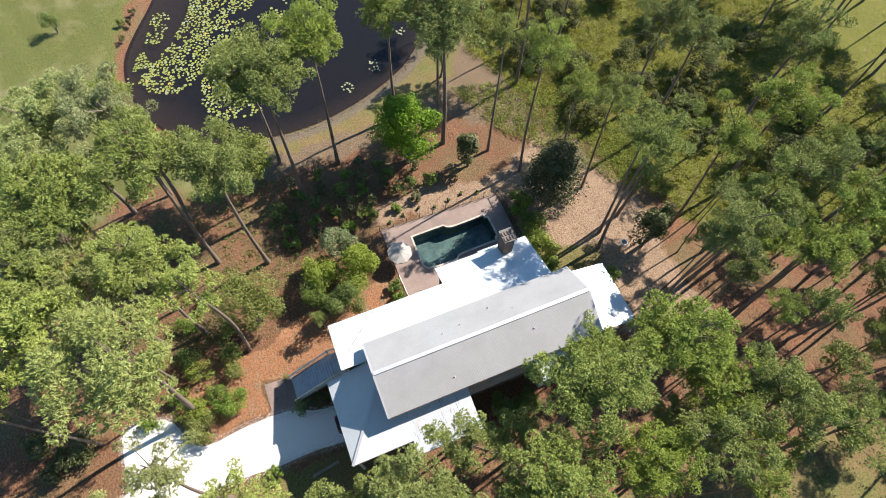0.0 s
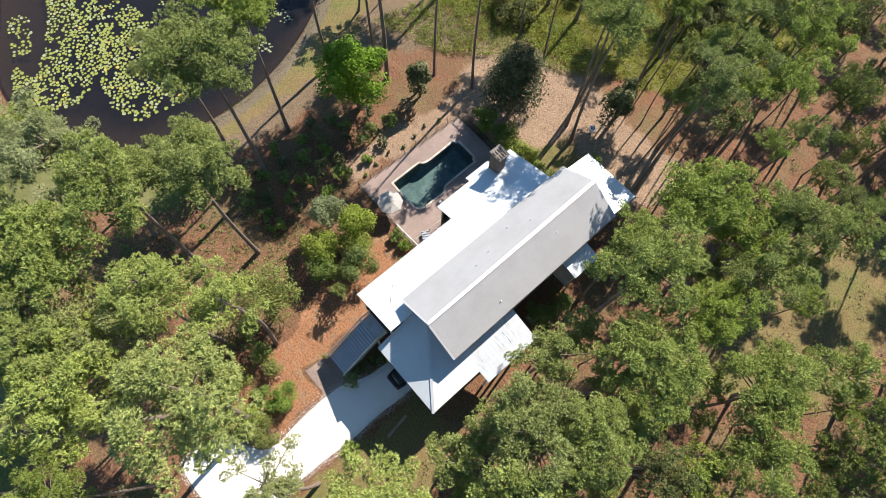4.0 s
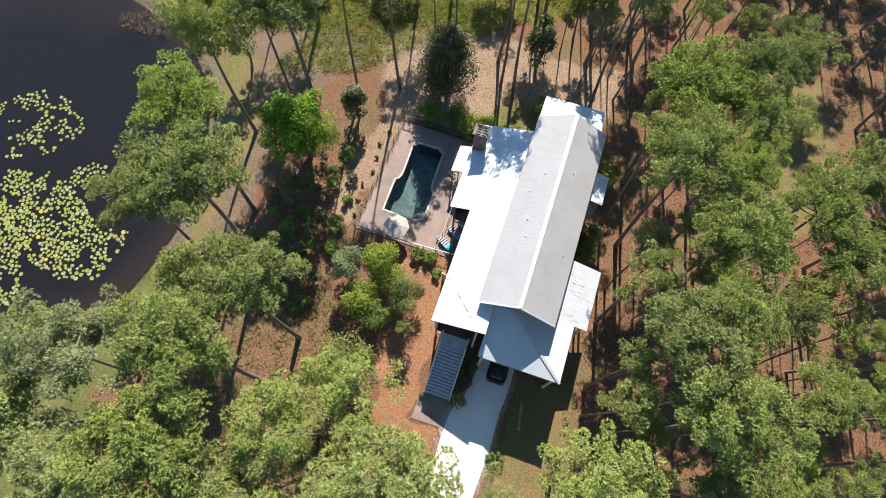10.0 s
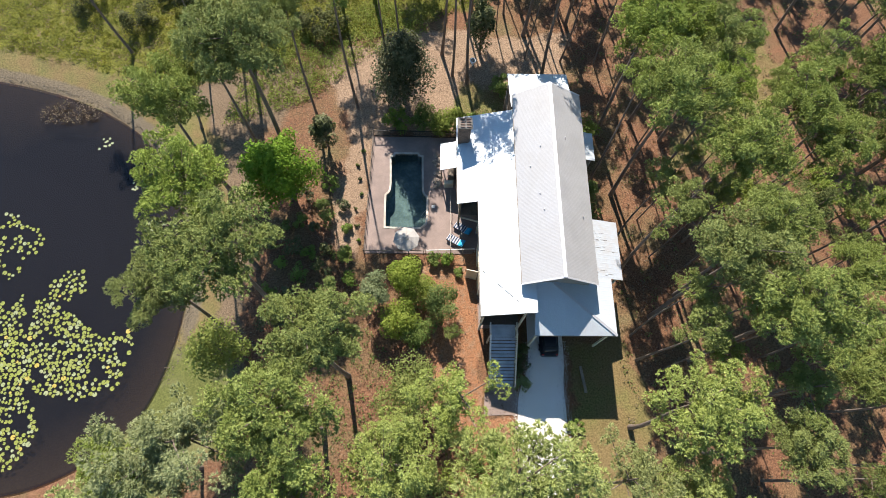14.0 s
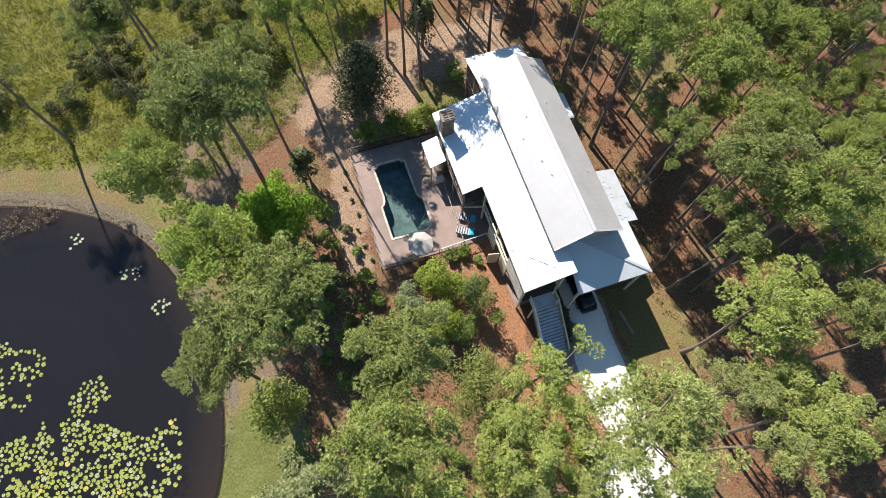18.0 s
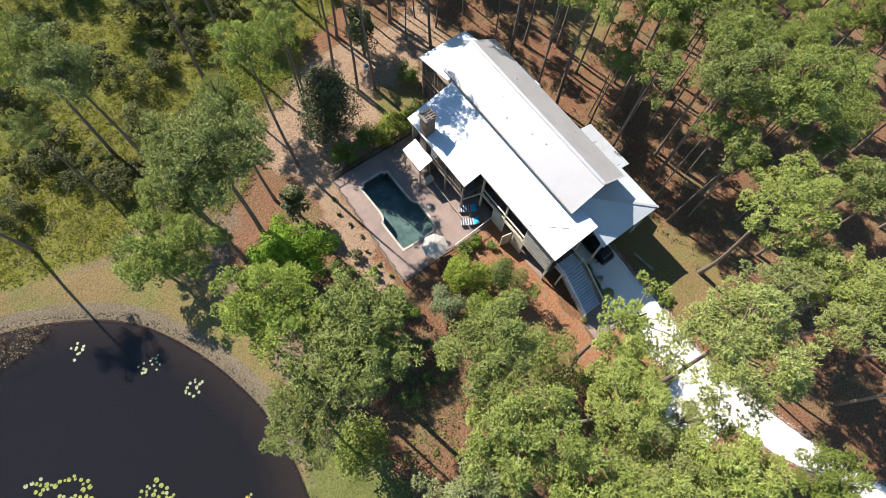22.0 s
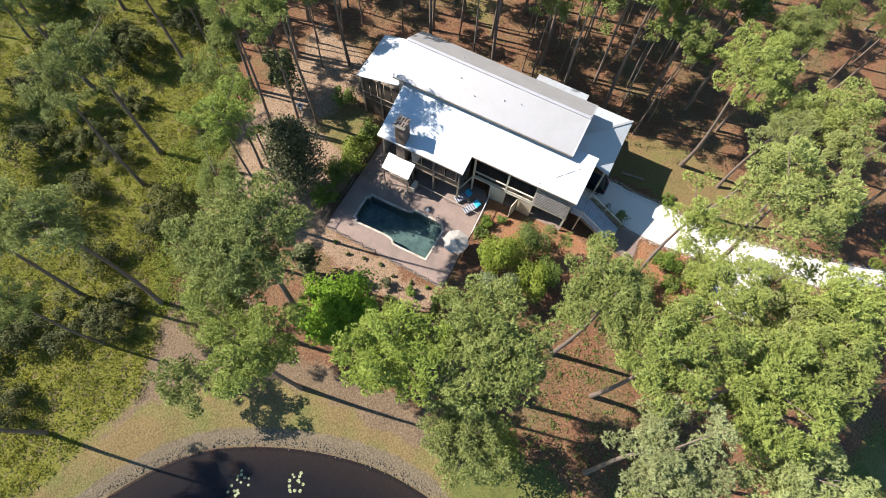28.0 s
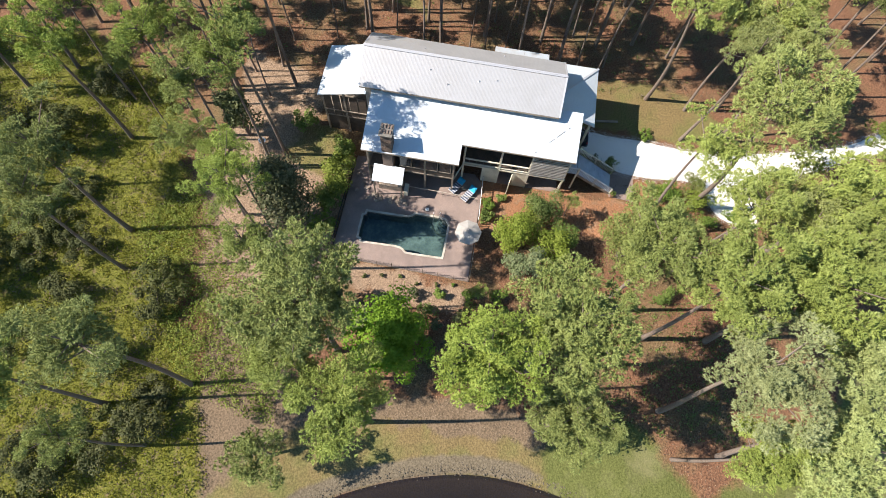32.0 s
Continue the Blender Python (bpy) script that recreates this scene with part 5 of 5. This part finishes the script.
def raft(outline, tries, gap, thresh):
    """Pads crowding inside an outline, with open water where the noise is low."""
    out = []
    px_, py_ = [p[0] for p in outline], [p[1] for p in outline]
    x, y = rng.uniform(min(px_) - 0.3, max(px_) + 0.3, tries), rng.uniform(min(py_) - 0.3, max(py_) + 0.3, tries)
    ok = inside(x, y, outline) | (edge_distance(x, y, outline) < rng.uniform(0, 0.5, tries))
    for x0, y0 in zip(x[ok], y[ok]):
        if noise.fractal(Vector((x0 * 0.55, y0 * 0.55, 3.0)), 1.0, 2.0, 3) < thresh:
            continue
        r = rng.uniform(0.12, 0.235)
        if any((x0 - a) ** 2 + (y0 - b) ** 2 < (gap * (r + c)) ** 2 for a, b, c in out):
            continue
        out.append((x0, y0, r))
    return out


RAFT_NEAR = [(-52.9, -0.2), (-49.1, 1.1), (-45.5, -0.2), (-41.2, -3.2), (-38.3, -2.4), (-39.0, -7.0), (-42.7, -8.2), (-45.8, -7.3), (-50.7, -4.4), (-52.6, -2.5)]
RAFT_FAR = [(-64.8, -2.6), (-60.8, -0.8), (-58.5, -2.9), (-52.5, -2.9), (-47.5, -6.6), (-46.3, -8.8), (-45.0, -11.1), (-46.4, -13.7), (-48.6, -14.4), (-51.5, -11.5), (-56.3, -8.0), (-61.5, -6.0)]
RAFT_NORTH = [(-58.1, 5.1), (-58.9, 6.8), (-55.4, 9.7), (-52.6, 9.6), (-48.9, 7.0), (-50.7, 2.8), (-53.9, 6.2)]
_pads = raft(RAFT_NEAR, 5000, 0.87, -0.26) + raft(RAFT_FAR, 6500, 0.87, -0.24)
_pads += raft([(-61.9, 0.7), (-58.0, 1.5), (-54.3, -0.5), (-54.6, -2.2), (-58.1, -2.6)], 800, 0.95, -0.02) + raft(RAFT_NORTH, 1100, 0.95, -0.02)
_pads += raft([(-54.1, 1.5), (-55.1, 3.3), (-53.7, 5.4), (-52.8, 4.3), (-52.8, 2.1)], 300, 0.95, -0.1)
_pads += raft([(-53.2, -13.9), (-49.9, -13.3), (-47.5, -13.5), (-48.7, -16.0), (-50.7, -15.2)], 700, 0.9, -0.3) + raft([(-59.6, -11.1), (-59.6, -9.9), (-57.3, -10.3), (-54.5, -11.8), (-54.8, -13.0), (-57.5, -11.9)], 500, 0.95, -0.1)
_pads += raft([(-46.6, 2.7), (-44.6, 3.6), (-43.6, 1.9), (-45.2, 0.8), (-46.5, 1.0)], 160, 0.95, -0.5)
pad_raft([p for i, p in enumerate(_pads) if i % 6 and i % 37], M_PAD, "floating yellow green lily pads crowding the pond")
pad_raft([p for i, p in enumerate(_pads) if i % 6 == 0], M_PAD_GLINT, "pale green lily pads floating in the raft")
pad_raft([p for i, p in enumerate(_pads) if i % 6 and i % 37 == 0], M_PAD_RED, "rust tinged lily pads floating in the raft")
# scattered pads whose glint is put into their pale colour
_pm = mesh_from("lily_pad", *pad_disc(0, 0, 0.14, 0, 0), M_PAD_GLINT)
for cx, cy, n, s in ((-37.9, 8.7, 13, 1.0), (-45.2, 17.9, 10, 1.0), (-40.3, 12.9, 15, 1.2)):
    for k in range(n):
        a, d = rng.uniform(0, 6.28), s * math.sqrt(rng.uniform(0, 1))
        ob = tagged(new("lily_pad", _pm), "single round lily pad paled by a painted glint on dark water", "lily pad", "scattered lily pads")
        f = rng.uniform(0.7, 1.1)
        ob.matrix_basis = pose(cx + d * math.cos(a), cy + 0.8 * d * math.sin(a), -0.333 + 0.003 * (k % 3), 0, 0, k * 67) @ Matrix.Diagonal((f, f, 1, 1))

# stones of the shore line
_rock = bmesh.new()
bmesh.ops.create_icosphere(_rock, subdivisions=1, radius=1.0)
_rv = np.array([v.co[:] for v in _rock.verts])
_rf = np.array([[v.index for v in f.verts] for f in _rock.faces])
_rock.free()
_edge = []
for (x0, y0), (x1, y1) in zip(POND, POND[1:] + POND[:1]):
    for k in range(int(math.hypot(x1 - x0, y1 - y0) * 20)):
        f = rng.uniform()
        _edge.append((x0 + (x1 - x0) * f, y0 + (y1 - y0) * f))
_edge = np.array([p for p in _edge if p[1] > -7 and p[0] > -62])
_edge = _edge + rng.normal(0, 0.34, _edge.shape)
_size = rng.uniform(0.025, 0.065, (len(_edge), 1, 1)) * np.array([1.25, 1.0, 0.6])
_sv = _rv[None] * rng.uniform(0.8, 1.2, (len(_edge), len(_rv), 1)) * _size + np.concatenate([_edge, np.full((len(_edge), 1), -0.32)], 1)[:, None]
_sf = (_rf[None] + (np.arange(len(_edge)) * len(_rv))[:, None, None]).reshape(-1, 3)
tagged(new("shore_stones", mesh_from("shore_stones", _sv.reshape(-1, 3).tolist(), _sf.tolist(), M_SHORE_STONE)), "small grey brown stones lining the pond shore", "stones", "", "stuff")

# ---- low growth ----


def scatter(name, label, zone, count, material, size, height, leaf, seeds=None, reject=()):
    """Low scrub over a zone, in one object."""
    xs, ys = [p[0] for p in zone], [p[1] for p in zone]
    lo, hi = (max(min(xs), -70), max(min(ys), -50)), (min(max(xs), 40), min(max(ys), 70))
    x, y = rng.uniform(lo[0], hi[0], count * 3), rng.uniform(lo[1], hi[1], count * 3)
    ok = inside(x, y, zone)
    for r in reject:
        ok &= ~inside(x, y, r)
    x, y = x[ok][:count], y[ok][:count]
    n = len(x)
    k = max(3, leaf)
    d = ball_points(n * k, 0.6).reshape(n, k, 3)
    s = rng.uniform(0.6, 1.3, (n, 1, 1))
    c = np.stack([x, y, np.full(n, height * 0.3)], -1)[:, None] + d * s * np.array([size, size, height * 0.6])
    c[:, :, 2] = np.maximum(c[:, :, 2], 0.03)
    v = leaves(c.reshape(-1, 3), d.reshape(-1, 3) + np.array([0, 0, 0.4]), 0.19, 0.10, 0.6)
    tagged(new(name, loose_mesh(name, v, 4, material)), label, "undergrowth", "", "stuff")


scatter("marsh_scrub", "yellow green marsh scrub and wiry grass", MARSH, 15000, M_LEAF_MARSH, 0.5, 0.42, 12)
scatter("marsh_brush", "brown dry brush standing in the marsh", MARSH, 2500, M_TWIG, 0.5, 0.5, 10)
THICKET = [(-33.0, 20.0), (-24.5, 23.0), (-19.0, 28.5), (-11.0, 33.5), (-17.0, 38.0), (-31.0, 29.0)]
scatter("thicket", "olive green thicket plants between the pine trunks", THICKET, 1500, M_LEAF_OLIVE, 0.45, 0.6, 12)
scatter("garden_weeds", "low green weeds below the pale pines", GRASS_SOUTH, 1100, M_LEAF_GREEN, 0.35, 0.25, 8)
SHOAL = [(-53.0, 21.6), (-50.0, 23.2), (-47.0, 22.6), (-45.8, 21.2), (-48.0, 20.2), (-51.5, 20.2)]
scatter("water_weeds", "matted brown water plants on the pond shoal", SHOAL, 110, M_TWIG, 0.3, 0.08, 6)
WOODS_EAST = [(6.5, -25), (38, -25), (38, 60), (5, 60), (5, 24), (8, 18)]
scatter("wood_undergrowth", "dry brown and green undergrowth below the pines", WOODS_EAST, 1600, M_TWIG, 0.4, 0.3, 8)
scatter("wood_ferns", "low green plants below the pines", WOODS_EAST, 900, M_LEAF_GREEN, 0.4, 0.35, 10)

# bushes in the shade between pool and pond
for k in range(34):
    a = k * 2.4
    x = -21.5 + 5.0 * math.sqrt((k + 0.5) / 34) * math.cos(a) * 1.0
    y = 4.0 + 9.0 * math.sqrt((k + 0.5) / 34) * math.sin(a)
    if x > -17.6:
        continue
    leafy("shrub", x, y, rng.uniform(1.0, 2.6), rng.uniform(0.7, 1.3), M_LEAF_GREEN if k % 3 else M_LEAF_DARK, 420, 0.2, "shaded green understorey bush on leaf litter", "shrub", 0.03, 8, 4, "understorey bushes")
for k, (x, y, z) in enumerate(((-35.2, 19.6, 5.6), (-8.6, -2.9, 3.6), (-18.6, 4.6, 2.4))):
    t = pine(x, y, z, 2.8 if k == 0 else 1.0, 13 if k == 0 else 4 + k, 40 * k, "young pines", "young bushy pine with green needles")


def litter(name, label, zone, count, material, size):
    """Fallen leaves and straw lying on the ground, in one object."""
    xs, ys = [p[0] for p in zone], [p[1] for p in zone]
    x, y = rng.uniform(min(xs), max(xs), count), rng.uniform(min(ys), max(ys), count)
    ok = inside(x, y, zone) & ~inside(x, y, DECK) & ~inside(x, y, DRIVE) & ~inside(x, y, grown(POND, 0.5)) & ~inside(x, y, LAWN_SOUTH) & ~inside(x, y, LAWN_FRONT) & ~inside(x, y, SHORE_GREEN) & ~((np.abs(x + 1) < 4) & (y > -3) & (y < 20))
    c = np.stack([x[ok], y[ok], np.full(ok.sum(), 0.07) + rng.uniform(0, 0.05, ok.sum())], -1)
    v = leaves(c, np.tile([0, 0, 1.0], (len(c), 1)), size, size * 0.4, 0.35)
    tagged(new(name, loose_mesh(name, v, 4, material)), label, "leaf litter", "", "stuff")


NEAR = [(-34, -22), (14, -22), (14, 36), (-30, 30)]
litter("pale_leaf_litter", "pale dry leaves scattered on pine straw", NEAR, 26000, M_LITTER, 0.11)
litter("dark_leaf_litter", "dark brown bark and straw scraps on the ground", NEAR, 20000, M_TWIG_DARK, 0.13)
litter("mulch_chips", "red brown bark chips of the garden bed", MULCH, 9000, M_CHIP, 0.11)



def edge_bits(name, label, spread, shift, count, material, size, z):
    """Loose bits along the driveway's edge; shift: how far outside they lie."""
    out = []
    for (x0, y0), (x1, y1) in zip(DRIVE, DRIVE[1:] + DRIVE[:1]):
        d = math.hypot(x1 - x0, y1 - y0)
        n = int(d * count)
        f = rng.uniform(0, 1, n)
        o = shift + rng.normal(0, spread, n)
        out.append(np.stack([x0 + (x1 - x0) * f + (y1 - y0) / d * o, y0 + (y1 - y0) * f - (x1 - x0) / d * o, z + rng.uniform(0, 0.012, n)], -1))
    c = np.concatenate(out)
    c = c[(c[:, 1] < -3.0) & (c[:, 1] > -48)]
    tagged(new(name, loose_mesh(name, leaves(c, np.tile([0, 0, 1.0], (len(c), 1)), size, size * 0.6, 0.2), 4, material)), label, "debris", "", "stuff")


edge_bits("shell_bits", "loose white shell bits along the driveway edge", 0.2, 0.1, 80, M_SHELL, 0.07, 0.058)
edge_bits("edge_litter", "brown straw blown onto the driveway edge", 0.25, -0.1, 40, M_TWIG_DARK, 0.07, 0.06)
# bushes of the marsh
for k, (x, y) in enumerate(((-21.5, 45.6), (-20.0, 42.0), (-23.0, 49.5), (-10.0, 49.4), (-7.6, 48.6), (-34.6, 30.4), (-35.2, 33.0), (-36.6, 34.6), (-39.4, 37.0), (-41.5, 38.5), (-24.6, 33.0), (-22.8, 33.4), (-14.0, 44.5), (-12.0, 56.0), (-27.5, 41.0), (-30.5, 46.0), (-18.0, 55.0), (-44.0, 33.5), (-6.0, 60.0), (-33.0, 52.0), (-40.0, 46.0), (-25.5, 58.0), (-2.5, 45.5), (-50.0, 36.0), (-31.9, 30.6), (-37.9, 38.5), (-8.5, 52.0), (-19.5, 47.5), (-24.6, 41.2), (-29.9, 35.4), (-18.6, 44.8))):
    leafy("shrub", x, y, 2.0 + 0.5 * (k % 3), 2.3 + 0.45 * (k % 4), M_LEAF_SCRUB, 2200, 0.2, "dark scrub bush standing in the marsh grass", "shrub", 0.03, 12, 4, "bushes of the marsh")
leafy("shrub", -27.5, -25.4, 1.8, 1.4, M_TWIG, 1200, 0.16, "grey brown dry bush on the lawn edge", "shrub", 0.03, 10, 5)
leafy("shrub", -60.5, -23.3, 3.2, 1.5, M_LEAF_GREEN, 1100, 0.18, "lone green bush on the far pond lawn", "shrub", 0.03, 10, 4)
leafy("shrub", -59.1, -15.4, 1.0, 0.9, M_LEAF_OLIVE, 420, 0.15, "low yellow green bush on the pond lawn", "shrub", 0.03, 7, 3)
for x, y, r in ((-6.0, -25.7, 2.0), (-7.4, -28.8, 1.6), (-4.8, -27.6, 1.2)):
    leafy("shrub", x, y, r * 1.3, r, M_LEAF_DARK, 1500, 0.22, "dark glossy bush beside the driveway bend", "shrub", 0.03, 14, 5, "dark bushes by the driveway")
for x, y in ((-58.5, -14.6), (-56.0, -15.9), (-60.6, -13.6)):
    leafy("shrub", x, y, 0.8, 0.7, M_LEAF_SCRUB, 260, 0.15, "low tuft of rushes on the pond bank", "shrub", 0.03, 6, 3, "rush tufts")
# undergrowth of the garden bed beside the driveway
for k, (x, y, hh, r) in enumerate(((-7.4, -11.6, 2.2, 1.3), (-9.6, -12.2, 2.6, 1.5), (-6.6, -13.8, 1.8, 1.2), (-8.8, -14.6, 2.4, 1.5), (-10.8, -15.4, 2.0, 1.4), (-7.0, -16.8, 1.7, 1.2), (-9.2, -18.4, 2.0, 1.4), (-12.2, -11.2, 2.2, 1.4), (-13.8, -15.0, 1.9, 1.4), (-11.6, -18.2, 1.8, 1.3), (-15.6, -12.6, 1.8, 1.3), (-5.6, -19.6, 1.5, 1.1))):
    leafy("shrub", x, y, hh, r, (M_LEAF_OLIVE, M_LEAF_GREEN, M_LEAF_GREEN)[k % 3], 1000, 0.17, "bushy green undergrowth in the mulch bed", "shrub", 0.03, 10, 4, "undergrowth of the garden bed")
# pots beside the stair
for k, (x, y, r) in enumerate(((-2.55, -6.0, 0.2), (-2.5, -4.5, 0.18), (-5.5, -7.5, 0.17))):
    pot = thing("potted_plant", x, y, 0.0, "green plant in a brown clay pot by the stair", "potted plant", "pots by the stair")
    part("pot", beam((0, 0, 0.0), (0, 0, 0.38), 0.26 + 0.2 * r, 0.42, 14), M_CLAY, pot)
    _d = ball_points(90, 0.6)
    part("leaves", loose_mesh("leaves", leaves(_d * rng.uniform(0.15, 0.4, (90, 1)) + np.array([0, 0, 0.55]), _d, 0.16, 0.09, 0.5), 4, M_LEAF_GREEN), None, pot)
# small clumps outside the terrace fence
for k in range(7):
    leafy("shrub", -17.75 - 0.25 * (k % 3), 6.9 + 1.7 * k, 0.42, 0.27, M_LEAF_SCRUB if k % 3 else M_LEAF_GREEN, 160, 0.13, "small tufted plant outside the terrace fence", "shrub", 0.03, 6, 3, "tufts along the fence")
